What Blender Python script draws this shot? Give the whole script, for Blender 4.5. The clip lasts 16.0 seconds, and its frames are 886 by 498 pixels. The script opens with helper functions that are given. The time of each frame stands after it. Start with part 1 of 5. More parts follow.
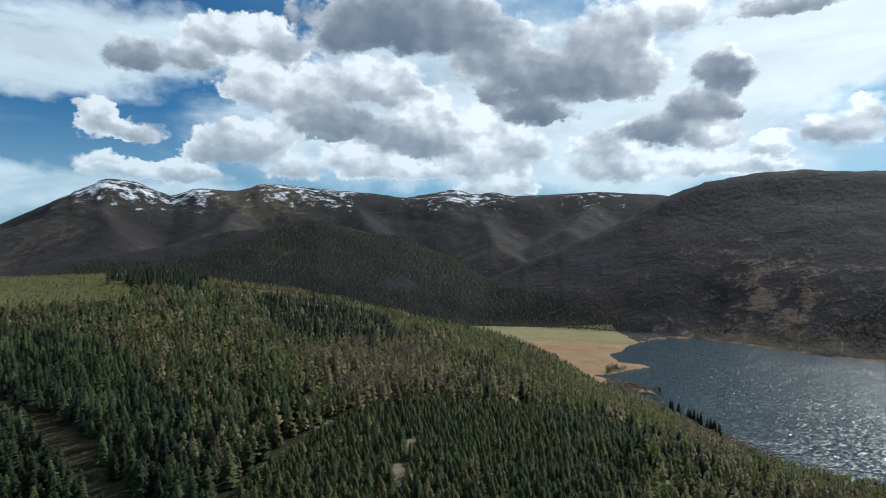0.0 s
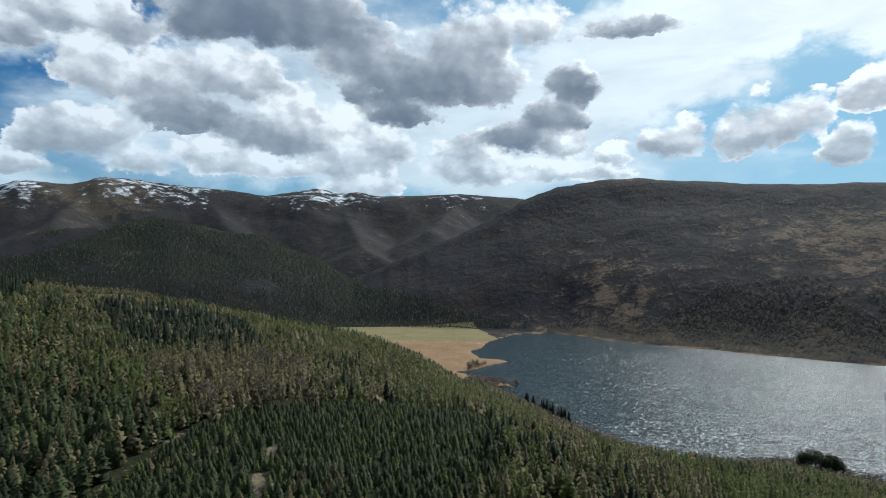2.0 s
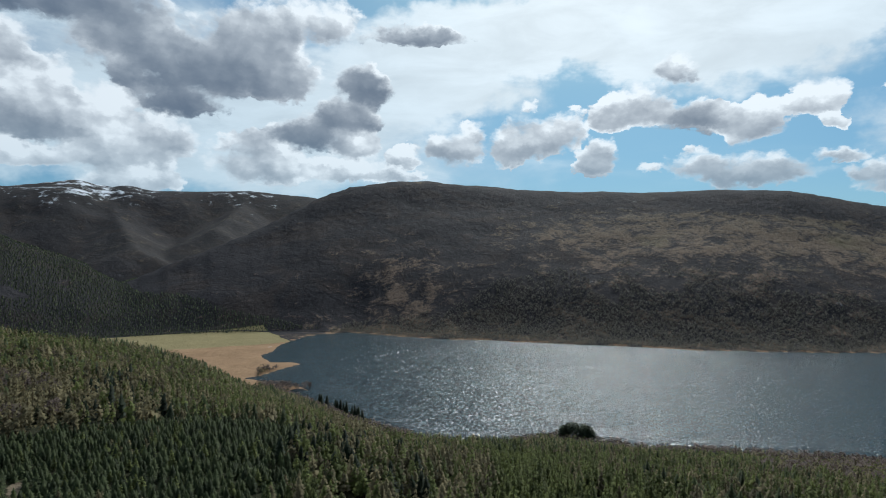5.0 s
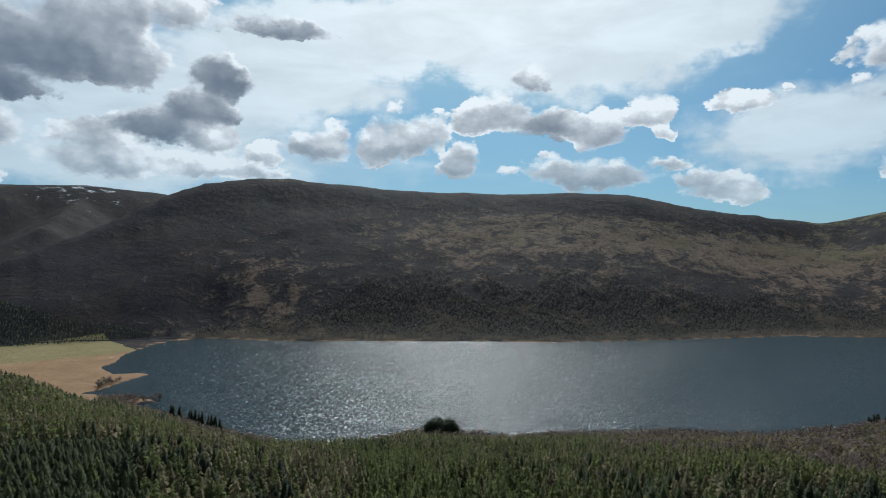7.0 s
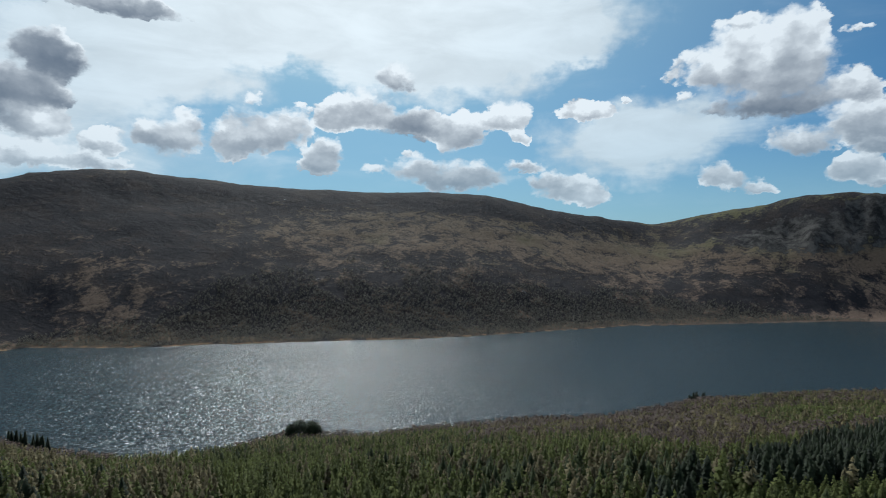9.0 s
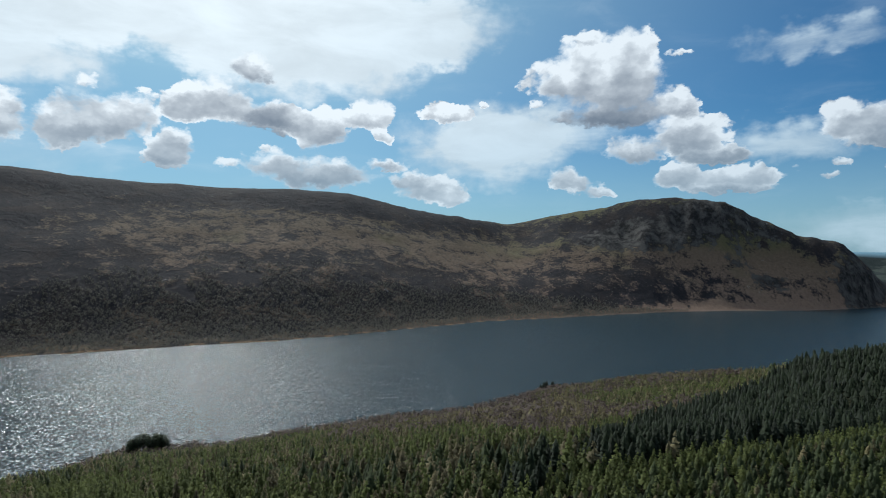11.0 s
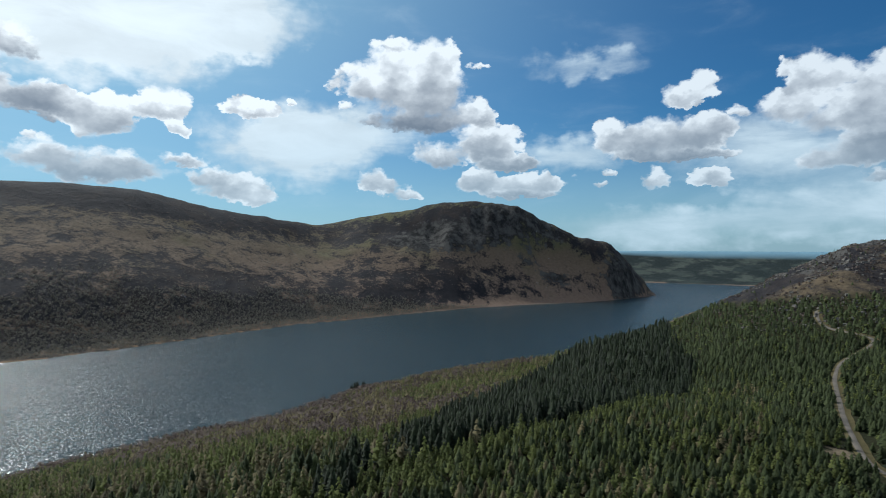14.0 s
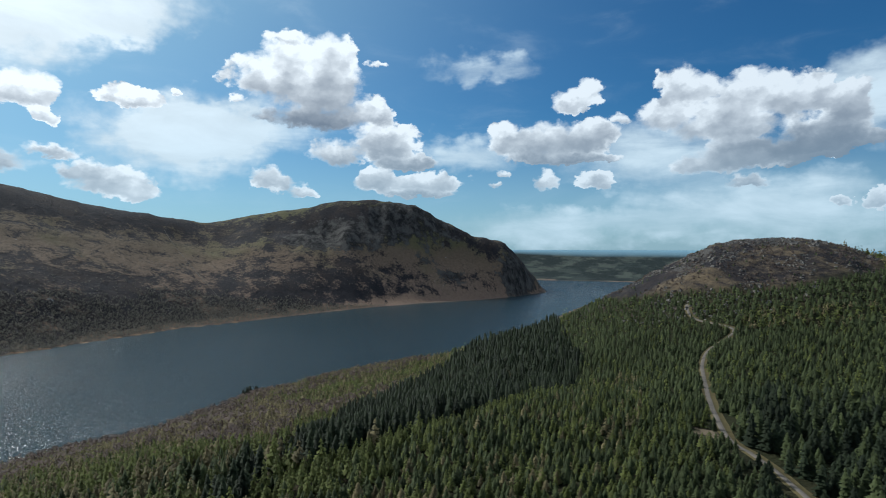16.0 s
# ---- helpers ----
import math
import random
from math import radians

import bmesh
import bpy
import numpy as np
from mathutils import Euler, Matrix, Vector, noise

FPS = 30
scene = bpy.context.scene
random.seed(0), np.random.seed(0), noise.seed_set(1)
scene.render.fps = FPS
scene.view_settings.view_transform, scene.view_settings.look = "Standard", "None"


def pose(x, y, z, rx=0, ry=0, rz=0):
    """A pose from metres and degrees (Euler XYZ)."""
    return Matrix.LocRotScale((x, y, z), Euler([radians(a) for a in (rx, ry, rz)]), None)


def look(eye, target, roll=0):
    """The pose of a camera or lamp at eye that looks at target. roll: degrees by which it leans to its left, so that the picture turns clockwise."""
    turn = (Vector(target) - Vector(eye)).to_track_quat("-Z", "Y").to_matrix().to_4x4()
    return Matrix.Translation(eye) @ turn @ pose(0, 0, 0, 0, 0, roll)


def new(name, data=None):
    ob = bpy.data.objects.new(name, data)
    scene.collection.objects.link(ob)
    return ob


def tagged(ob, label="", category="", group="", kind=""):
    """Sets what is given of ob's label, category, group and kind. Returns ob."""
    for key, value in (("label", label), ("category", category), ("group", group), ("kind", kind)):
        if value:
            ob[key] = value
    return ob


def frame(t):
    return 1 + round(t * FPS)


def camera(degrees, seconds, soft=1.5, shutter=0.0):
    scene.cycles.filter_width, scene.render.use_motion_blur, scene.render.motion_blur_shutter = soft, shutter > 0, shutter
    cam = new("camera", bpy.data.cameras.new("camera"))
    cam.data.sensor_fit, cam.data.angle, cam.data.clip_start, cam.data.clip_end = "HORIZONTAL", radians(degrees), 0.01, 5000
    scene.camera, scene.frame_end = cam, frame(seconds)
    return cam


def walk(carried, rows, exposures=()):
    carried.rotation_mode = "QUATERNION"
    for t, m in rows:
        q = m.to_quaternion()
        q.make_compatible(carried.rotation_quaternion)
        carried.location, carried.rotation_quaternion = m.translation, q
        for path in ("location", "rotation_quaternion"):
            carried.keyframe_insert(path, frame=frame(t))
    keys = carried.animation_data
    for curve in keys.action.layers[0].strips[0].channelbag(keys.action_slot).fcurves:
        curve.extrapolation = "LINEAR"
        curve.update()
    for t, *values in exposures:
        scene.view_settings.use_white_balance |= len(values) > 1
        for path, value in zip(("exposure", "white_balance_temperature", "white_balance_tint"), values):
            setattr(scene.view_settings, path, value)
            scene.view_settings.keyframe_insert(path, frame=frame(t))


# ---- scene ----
EYE = 230.0      # height of the drone above the lake
FOV = 73.7
cam = camera(FOV, 16.0, soft=1.0)
PATH = [
    (0.0, pose(0, 0, EYE, 89.65, -0.14, -0.00)),
    (0.5, pose(0, 0, EYE, 89.66, -0.18, -2.93)),
    (1.0, pose(0, 0, EYE, 89.69, -0.22, -6.29)),
    (1.5, pose(0, 0, EYE, 89.74, -0.29, -9.61)),
    (2.0, pose(0, 0, EYE, 89.73, -0.29, -13.03)),
    (2.5, pose(0, 0, EYE, 89.72, -0.26, -16.40)),
    (3.0, pose(0, 0, EYE, 89.76, -0.26, -19.79)),
    (3.5, pose(0, 0, EYE, 89.78, -0.27, -23.09)),
    (4.0, pose(0, 0, EYE, 89.80, -0.27, -26.39)),
    (6.5, pose(0, 0, EYE, 89.78, -0.12, -42.55)),
    (7.0, pose(0, 0, EYE, 89.79, -0.07, -45.83)),
    (7.5, pose(0, 0, EYE, 89.76, -0.03, -49.06)),
    (8.0, pose(0, 0, EYE, 89.73, -0.03, -52.39)),
    (8.5, pose(0, 0, EYE, 89.67, -0.14, -55.77)),
    (9.0, pose(0, 0, EYE, 89.63, -0.15, -58.94)),
    (11.5, pose(0, 0, EYE, 89.59, -0.23, -75.36)),
    (12.0, pose(0, 0, EYE, 89.65, -0.11, -78.42)),
    (12.5, pose(0, 0, EYE, 89.69, -0.02, -81.77)),
    (13.0, pose(0, 0, EYE, 89.70, -0.01, -85.01)),
    (13.5, pose(0, 0, EYE, 89.71, -0.03, -87.94)),
    (14.0, pose(0, 0, EYE, 89.70, -0.06, -90.47)),
    (14.5, pose(0, 0, EYE, 89.68, -0.08, -92.29)),
    (15.0, pose(0, 0, EYE, 89.66, -0.07, -94.84)),
    (15.5, pose(0, 0, EYE, 89.65, -0.06, -97.61)),
    (16.0, pose(0, 0, EYE, 89.61, -0.07, -100.34)),
]
walk(cam, PATH, exposures=[(0, 0.0, 5860, 5), (4, -0.13, 5860, 5), (7, -0.28, 5860, 5), (9, -0.28, 5860, 5), (11.5, -0.16, 5860, 5), (15, -0.05, 5860, 5), (16, -0.02, 5860, 5)])

# ---- world, sun ----
SUN_BEARING, SUN_HEIGHT = 48.5, 36.5
_b, _h = radians(SUN_BEARING), radians(SUN_HEIGHT)
SUN_WAY = Vector((math.sin(_b) * math.cos(_h), math.cos(_b) * math.cos(_h), math.sin(_h)))
world = bpy.data.worlds.new("sky")
scene.world = world
world.use_nodes = True


class Net:
    """Short hand for node trees: every call makes a node and returns its first output."""

    def __init__(self, tree):
        self.t = tree
        tree.nodes.clear()

    def node(self, kind, inputs=None):
        n = self.t.nodes.new(kind)
        for k, v in (inputs or {}).items():
            self.put(n.inputs[k], v)
        return n

    def put(self, socket, v):
        if isinstance(v, bpy.types.NodeSocket):
            self.t.links.new(v, socket)
        else:
            socket.default_value = (*v, 1.0) if socket.type == "RGBA" and len(v) == 3 else v

    def math(self, op, a, b=0.0, c=None, clamp=False):
        n = self.node("ShaderNodeMath")
        n.operation, n.use_clamp = op, clamp
        self.put(n.inputs[0], a)
        self.put(n.inputs[1], b)
        if c is not None:
            self.put(n.inputs[2], c)
        return n.outputs[0]

    def vec(self, op, a, b=None, out=0):
        n = self.node("ShaderNodeVectorMath")
        n.operation = op
        self.put(n.inputs[0], a)
        if b is not None:
            self.put(n.inputs[3 if op == "SCALE" else 1], b)
        return n.outputs[1 if op in ("DOT_PRODUCT", "LENGTH", "DISTANCE") else 0]

    def noise(self, at, scale, detail=4.0, rough=0.55, lac=2.0, dist=0.0, dims="3D", color=False):
        n = self.node("ShaderNodeTexNoise", {"Vector": at, "Scale": scale, "Detail": detail, "Roughness": rough,
                                             "Lacunarity": lac, "Distortion": dist})
        n.noise_dimensions = dims
        return n.outputs["Color" if color else "Fac"]

    def step(self, v, a, b, lo=0.0, hi=1.0, smooth=True):
        n = self.node("ShaderNodeMapRange")
        n.interpolation_type = "SMOOTHSTEP" if smooth else "LINEAR"
        for i, x in enumerate((v, a, b, lo, hi)):
            self.put(n.inputs[i], x)
        return n.outputs[0]

    def mix(self, f, a, b, blend="MIX"):
        n = self.node("ShaderNodeMix")
        n.data_type, n.blend_type = "RGBA", blend
        self.put(n.inputs[0], f)
        for i, v in ((6, a), (7, b)):
            self.put(n.inputs[i], v if isinstance(v, bpy.types.NodeSocket) else (*v, 1.0) if len(v) == 3 else v)
        return n.outputs[2]

    def attr(self, name, out="Fac"):
        n = self.node("ShaderNodeAttribute")
        n.attribute_name = name
        return n.outputs[out]


# bearing, height, half width, half height (degrees), greyness
CUMULUS = []
CUMULUS += [  # bank over the high fells
    (-3.7, 20.3, 10.8, 4.3, 1), (-10.0, 18.9, 3.5, 2.6, 0.9), (2.2, 19.6, 6.4, 3.2, 0.75), (-14.8, 13.7, 6.7, 2.7, 0.3), (-7.9, 14.7, 7.7, 3.3, 0.35), (-9.9, 11.4, 6.0, 2.2, 0.7), (-3.7, 10.1, 5.1, 2.3, 0.65), (-1.0, 9.1, 3.2, 1.5, 0.85), (1.7, 10.8, 4.4, 2.7, 0.15), (-1.6, 12.3, 3.5, 2.1, 0.15), (-17.2, 15.3, 3.5, 2.0, 0.25), (-27.3, 15.9, 2.9, 1.9, 0.65), (-23.3, 16.1, 2.7, 1.8, 0.5), (-18.1, 18.0, 6.4, 2.5, 0.35), (-30.2, 10.3, 2.4, 2.1, 0.25), (-27.7, 9.6, 2.4, 1.4, 0.25),
]
CUMULUS += [  # great dark clouds
    (9.8, 15.2, 8.2, 4.3, 0.8), (15.0, 17.1, 5.2, 5.8, 0.65), (8.8, 12.4, 4.4, 1.7, 0.95), (17.3, 19.4, 3.5, 3.1, 0.3), (17.1, 15.0, 4.1, 3.3, 0.5), (21.2, 20.1, 3.4, 3.0, 0.2), (30.2, 19.5, 5.4, 1.4, 0.7), (4.9, 17.2, 5.3, 3.2, 0.6),
]
CUMULUS += [  # tower and its shreds
    (25.0, 14.5, 2.9, 2.6, 0.85), (23.6, 11.9, 3.8, 2.2, 0.85), (20.0, 10.1, 4.3, 2.2, 0.9), (24.3, 9.4, 2.9, 2.3, 0.3), (22.6, 7.1, 7.1, 1.5, 0.1), (15.8, 7.3, 5.2, 2.4, 0.35), (14.7, 8.9, 2.4, 1.8, 0.6), (29.3, 8.4, 1.8, 1.3, 0.15), (27.5, 6.9, 3.1, 0.9, 0.2),
]
CUMULUS += [  # low heaps along the fells
    (-18.5, 9.0, 4.9, 2.4, 0.45), (-21.3, 8.1, 2.8, 1.8, 0.5), (-16.7, 10.0, 3.1, 1.7, 0.2), (-28.4, 6.4, 4.4, 1.3, 0.15), (-13.9, 7.4, 3.1, 2.0, 0.2), (-23.3, 6.2, 4.0, 1.3, 0.3), (-7.9, 7.9, 5.1, 2.0, 0.2), (-2.6, 7.1, 4.6, 1.4, 0.15), (3.3, 7.9, 5.4, 2.7, 0.3), (7.4, 9.5, 3.0, 2.4, 0.3), (5.0, 5.6, 4.2, 1.5, 0.3), (-30.0, 7.2, 1.2, 0.7, 0.2),
]
CUMULUS += [  # row of fair clouds
    (34.2, 9.2, 3.3, 2.3, 0.45), (35.6, 10.7, 1.6, 1.2, 0.3), (28.9, 8.2, 1.5, 1.1, 0.3), (42.4, 10.2, 4.1, 2.6, 0.45), (39.8, 9.0, 2.9, 2.0, 0.4), (44.6, 11.1, 2.3, 1.8, 0.3), (47.3, 7.9, 2.2, 2.2, 0.5), (54.4, 15.3, 2.2, 1.8, 0.35), (51.1, 12.4, 3.7, 2.4, 0.3), (48.8, 11.9, 2.4, 1.7, 0.25), (56.5, 11.4, 3.6, 2.0, 0.65), (60.3, 10.6, 2.8, 2.4, 0.35), (65.1, 11.9, 2.6, 2.0, 0.15), (66.7, 10.2, 1.1, 0.9, 0.1), (40.8, 13.0, 1.0, 0.7, 0.1), (45.1, 12.8, 0.6, 0.4, 0.1),
]
CUMULUS += [  # clouds over the far fell
    (60.3, 6.5, 5.9, 1.7, 0.5), (56.4, 7.2, 3.1, 1.5, 0.4), (66.6, 7.7, 2.3, 0.7, 0.2), (71.2, 5.2, 3.8, 1.7, 0.4), (68.7, 6.1, 2.0, 1.2, 0.55), (73.2, 4.4, 2.1, 1.1, 0.2), (52.2, 7.1, 1.5, 0.6, 0.2), (72.6, 12.4, 2.7, 1.1, 0.1), (76.1, 13.0, 0.4, 0.4, 0.1),
]
CUMULUS += [  # heaped cloud over the crag
    (86.0, 16.9, 2.9, 2.8, 0.1), (89.7, 17.0, 2.3, 2.5, 0.15), (83.8, 14.9, 3.8, 2.4, 0.25), (87.5, 14.0, 4.8, 3.1, 0.35), (88.1, 11.7, 5.3, 1.6, 0.75), (90.3, 14.1, 2.5, 3.4, 0.45), (93.1, 12.4, 2.5, 1.7, 0.25), (80.9, 13.0, 0.8, 0.6, 0.1), (85.8, 18.9, 1.5, 0.8, 0.05), (94.6, 9.7, 3.5, 2.1, 0.35), (90.2, 8.6, 3.1, 1.5, 0.4), (96.8, 8.0, 3.1, 0.9, 0.7), (98.5, 5.8, 3.9, 1.5, 0.4), (94.1, 6.0, 2.5, 1.8, 0.4), (97.9, 4.9, 4.2, 0.6, 0.65), (84.4, 5.9, 2.1, 1.3, 0.4), (87.1, 5.1, 1.5, 0.7, 0.3), (94.2, 16.7, 1.1, 0.4, 0.05),
]
CUMULUS += [  # clouds over the plain
    (110.6, 9.4, 5.0, 2.5, 0.45), (106.5, 9.8, 1.8, 2.0, 0.2), (114.1, 10.0, 2.7, 1.9, 0.4), (111.6, 8.1, 5.4, 0.8, 0.7), (113.1, 13.2, 2.2, 1.2, 0.1), (114.1, 14.0, 1.1, 1.2, 0.1), (110.2, 6.1, 1.2, 1.1, 0.15), (114.8, 5.9, 1.9, 1.0, 0.3), (106.0, 6.8, 0.7, 0.5, 0.1), (105.2, 5.5, 0.7, 0.5, 0.1), (117.0, 11.5, 1.1, 0.8, 0.15), (122.8, 13.5, 2.9, 2.5, 0.15), (120.6, 11.4, 2.5, 1.8, 0.2), (128.0, 12.8, 3.0, 2.2, 0.15), (126.1, 10.4, 4.7, 2.4, 0.3), (128.4, 7.9, 5.3, 1.7, 0.85), (124.5, 7.1, 3.1, 1.5, 0.4), (127.7, 5.5, 1.8, 0.7, 0.5),
]
CUMULUS += [  # great cloud beside the knoll
    (132.0, 11.9, 3.1, 2.2, 0.25), (134.7, 10.8, 2.1, 2.4, 0.5), (132.8, 8.5, 4.2, 1.9, 0.95), (127.4, 7.2, 3.4, 1.0, 0.5), (134.7, 3.6, 0.9, 0.5, 0.3), (136.9, 3.9, 1.1, 1.0, 0.3), (129.1, 12.9, 2.7, 2.0, 0.15),
]
VEIL = []
VEIL += [  # thin veils
    (-29.9, 17.1, 17.1, 3.5, 0.8), (-34.6, 14.2, 12.0, 2.8, 0.8), (32.3, 17.7, 12.4, 2.8, 0.9), (37.2, 19.2, 16.7, 4.1, 1.0), (34.6, 14.5, 9.6, 3.3, 0.8), (52.1, 20.6, 26.0, 3.9, 1.1),
    (67.0, 18.6, 11.0, 2.7, 0.9), (77.4, 10.2, 7.0, 3.0, 0.7), (33.8, 15.4, 8.4, 3.3, 0.6), (62.0, 20.0, 19.0, 4.0, 1.0), (76.6, 8.5, 8.9, 3.4, 0.7), (56.0, 18.2, 18.0, 4.0, 1.0),
    (78.3, 10.5, 11.6, 3.5, 0.75), (103.4, 8.8, 6.6, 2.2, 0.6), (104.3, 16.4, 6.0, 1.4, 0.18),
]
VEIL += [  # milky sky between the great clouds
    (4.0, 15.0, 22.0, 9.0, 0.75), (-14.0, 11.0, 12.0, 4.0, 0.5), (24.0, 13.0, 12.0, 7.0, 0.7),
]
VEIL += [  # low haze and far veils
    (128.7, 3.1, 13.6, 4.0, 0.62), (119.5, 8.4, 10.2, 3.4, 0.6), (136.0, 11.6, 4.9, 4.2, 0.7), (103.4, 16.6, 6.0, 1.6, 0.35), (59.0, 16.7, 13.0, 4.0, 0.9), (13.1, 7.3, 40.4, 2.9, 0.45),
    (112.2, 1.7, 12.0, 2.4, 0.5), (12.7, 6.2, 14.5, 3.0, 0.5), (-33.1, 4.7, 20.1, 2.5, 0.6), (6.3, 9.9, 35.3, 5.2, 0.55),
]
n = Net(world.node_tree)
way = n.vec("NORMALIZE", n.node("ShaderNodeTexCoord").outputs["Generated"])
part_ = n.node("ShaderNodeSeparateXYZ", {0: way})
bearing = n.math("MULTIPLY", n.math("ARCTAN2", part_.outputs[0], part_.outputs[1]), 57.29578)
above = n.math("MULTIPLY", n.math("ARCSINE", part_.outputs[2]), 57.29578)
spot = n.node("ShaderNodeCombineXYZ", {0: bearing, 1: above}).outputs[0]
# clouds shrink towards the horizon
lump = n.node("ShaderNodeCombineXYZ", {0: bearing, 1: n.math("MULTIPLY", above, 1.35)}).outputs[0]
bend = n.vec("SUBTRACT", n.noise(lump, 0.30, 4, 0.55, color=True), (0.5, 0.5, 0.5))
bend2 = n.vec("SUBTRACT", n.noise(lump, 1.3, 3, 0.6, color=True), (0.5, 0.5, 0.5))
bent = n.vec("ADD", spot, n.vec("ADD", n.vec("MULTIPLY", bend, (3.2, 2.3, 0)), n.vec("MULTIPLY", bend2, (1.1, 0.9, 0))))


def billow(at, sizes):
    """Rounded heaps: the distance to scattered cells of several sizes."""
    total = None
    for scale, weight in sizes:
        v = n.node("ShaderNodeTexVoronoi")
        v.feature, v.voronoi_dimensions = "SMOOTH_F1", "2D"
        for key, value in (("Vector", at), ("Scale", scale), ("Smoothness", 0.35)):
            n.put(v.inputs[key], value)
        term = n.math("MULTIPLY", v.outputs["Distance"], weight)
        total = term if total is None else n.math("ADD", total, term)
    return n.math("SUBTRACT", 1.0, total)


def heap(blobs, at, base=1.5, grey=True):
    """The thickness of a group of clouds and how grey each spot of it is."""
    field, weight, dark = None, None, None
    for b, e, w, h, d in blobs:
        q = n.node("ShaderNodeVectorMath", {0: at, 1: (1 / w, 1 / h, 0), 2: (-b / w, -e / h, 0)})
        q.operation = "MULTIPLY_ADD"
        q = q.outputs[0]
        o = n.vec("MAXIMUM", q, n.vec("MULTIPLY", q, (-1, -base, 0)))
        f = n.math("SUBTRACT", 1.0, n.vec("DOT_PRODUCT", o, o))
        if not grey:
            f = n.math("MULTIPLY", n.math("MAXIMUM", f, 0.0), d)
            field = f if field is None else n.math("MAXIMUM", field, f)
            field_sum = f if weight is None else n.math("ADD", weight, f)
            weight = field_sum
            continue
        s = n.math("POWER", n.math("MAXIMUM", n.math("ADD", f, 0.35), 0.0), 2.0)
        g = n.math("MULTIPLY", n.math("MULTIPLY_ADD", n.vec("DOT_PRODUCT", q, (0, 1, 0)), -0.55, d), s)
        field = f if field is None else n.math("SMOOTH_MAX", field, f, 0.55)
        weight = s if weight is None else n.math("ADD", weight, s)
        dark = g if dark is None else n.math("ADD", dark, g)
    if not grey:
        return n.math("MULTIPLY_ADD", weight, 0.5, n.math("MULTIPLY", field, 0.5))
    return field, n.math("DIVIDE", dark, n.math("MAXIMUM", weight, 0.01))


# where the lens never points the same kind of sky goes on
outside = n.math("MAXIMUM", n.step(n.math("ABSOLUTE", n.math("SUBTRACT", bearing, 50.0)), 88.0, 100.0), n.step(above, 26.0, 36.0))
roam = n.noise(n.vec("MULTIPLY", way, (1, 1, 2.2)), 2.6, 4, 0.5)
loose = n.math("SUBTRACT", n.math("MULTIPLY", n.math("SUBTRACT", roam, 0.52), 7.0), n.math("MULTIPLY", n.math("SUBTRACT", 1.0, outside), 9.0))

field, dark = heap(CUMULUS, bent)
field = n.math("SMOOTH_MAX", field, loose, 0.3)
soft_at = n.vec("ADD", lump, n.vec("SCALE", bend2, 0.9))
# the way to the sun across the sky lights one flank of each heap
sunward = n.vec("NORMALIZE", n.vec("SUBTRACT", (SUN_BEARING, SUN_HEIGHT + 6.0, 0), spot))
COARSE, SMALL = ((0.34, 0.6), (0.8, 0.4)), ((1.5, 0.65), (3.2, 0.35))
puff = billow(soft_at, COARSE)
puff_lit = billow(n.vec("ADD", soft_at, n.vec("SCALE", sunward, 0.6)), COARSE)
crumb = billow(soft_at, SMALL)
crumb_lit = billow(n.vec("ADD", soft_at, n.vec("SCALE", sunward, 0.14)), SMALL)
wisp = n.noise(lump, 0.5, 8, 0.58)
edge_ = n.math("ADD", n.math("MULTIPLY", n.math("SUBTRACT", puff, 0.60), 1.0), n.math("MULTIPLY", n.math("SUBTRACT", wisp, 0.5), 0.55))
edge_ = n.math("ADD", edge_, n.math("MULTIPLY", n.math("SUBTRACT", crumb, 0.62), 0.30))
body = n.math("ADD", n.math("ADD", field, 0.10), edge_)
ragged = n.step(n.noise(lump, 0.16, 2, 0.5), 0.40, 0.62, 0.20, 0.85)
cover_ = n.step(body, -0.04, ragged)
deep = n.step(n.math("ADD", field, n.math("MULTIPLY", edge_, 0.45)), -0.15, 0.85)
swirl = n.noise(soft_at, 0.34, 3, 0.45)
swirl_lit = n.noise(n.vec("ADD", soft_at, n.vec("SCALE", sunward, 1.0)), 0.34, 3, 0.45)
rim_light = n.math("MULTIPLY", n.math("SUBTRACT", puff, puff_lit), n.math("MULTIPLY_ADD", deep, -0.75, 0.85))
deep = n.math("MAXIMUM", deep, n.step(dark, 0.45, 1.1, 0.0, 0.8))
relief = n.math("ADD", rim_light, n.math("MULTIPLY", n.math("SUBTRACT", swirl, swirl_lit), 1.1))
relief = n.math("ADD", relief, n.math("MULTIPLY", n.math("SUBTRACT", crumb, crumb_lit), n.math("MULTIPLY_ADD", deep, -0.10, 0.16)))
relief = n.math("MULTIPLY", relief, n.math("MULTIPLY_ADD", dark, -0.6, 1.1))
drift = n.math("SUBTRACT", n.noise(lump, 0.22, 3, 0.5), 0.5)
shade = n.math("MULTIPLY", deep, n.math("ADD", n.math("MULTIPLY_ADD", dark, 1.20, -0.02), n.math("MULTIPLY", drift, 0.55)))
shade = n.math("MAXIMUM", n.math("SUBTRACT", shade, relief), 0.0)
near_sun = n.math("MAXIMUM", n.vec("DOT_PRODUCT", way, tuple(SUN_WAY)), 0.0)
bright = n.mix(n.math("POWER", near_sun, 2.0), (0.80, 0.83, 0.86), (1.12, 1.12, 1.11))
cloud = n.mix(n.math("SUBTRACT", 1.0, n.math("POWER", 2.718, n.math("MULTIPLY", shade, -1.7))), bright, (0.072, 0.114, 0.182))

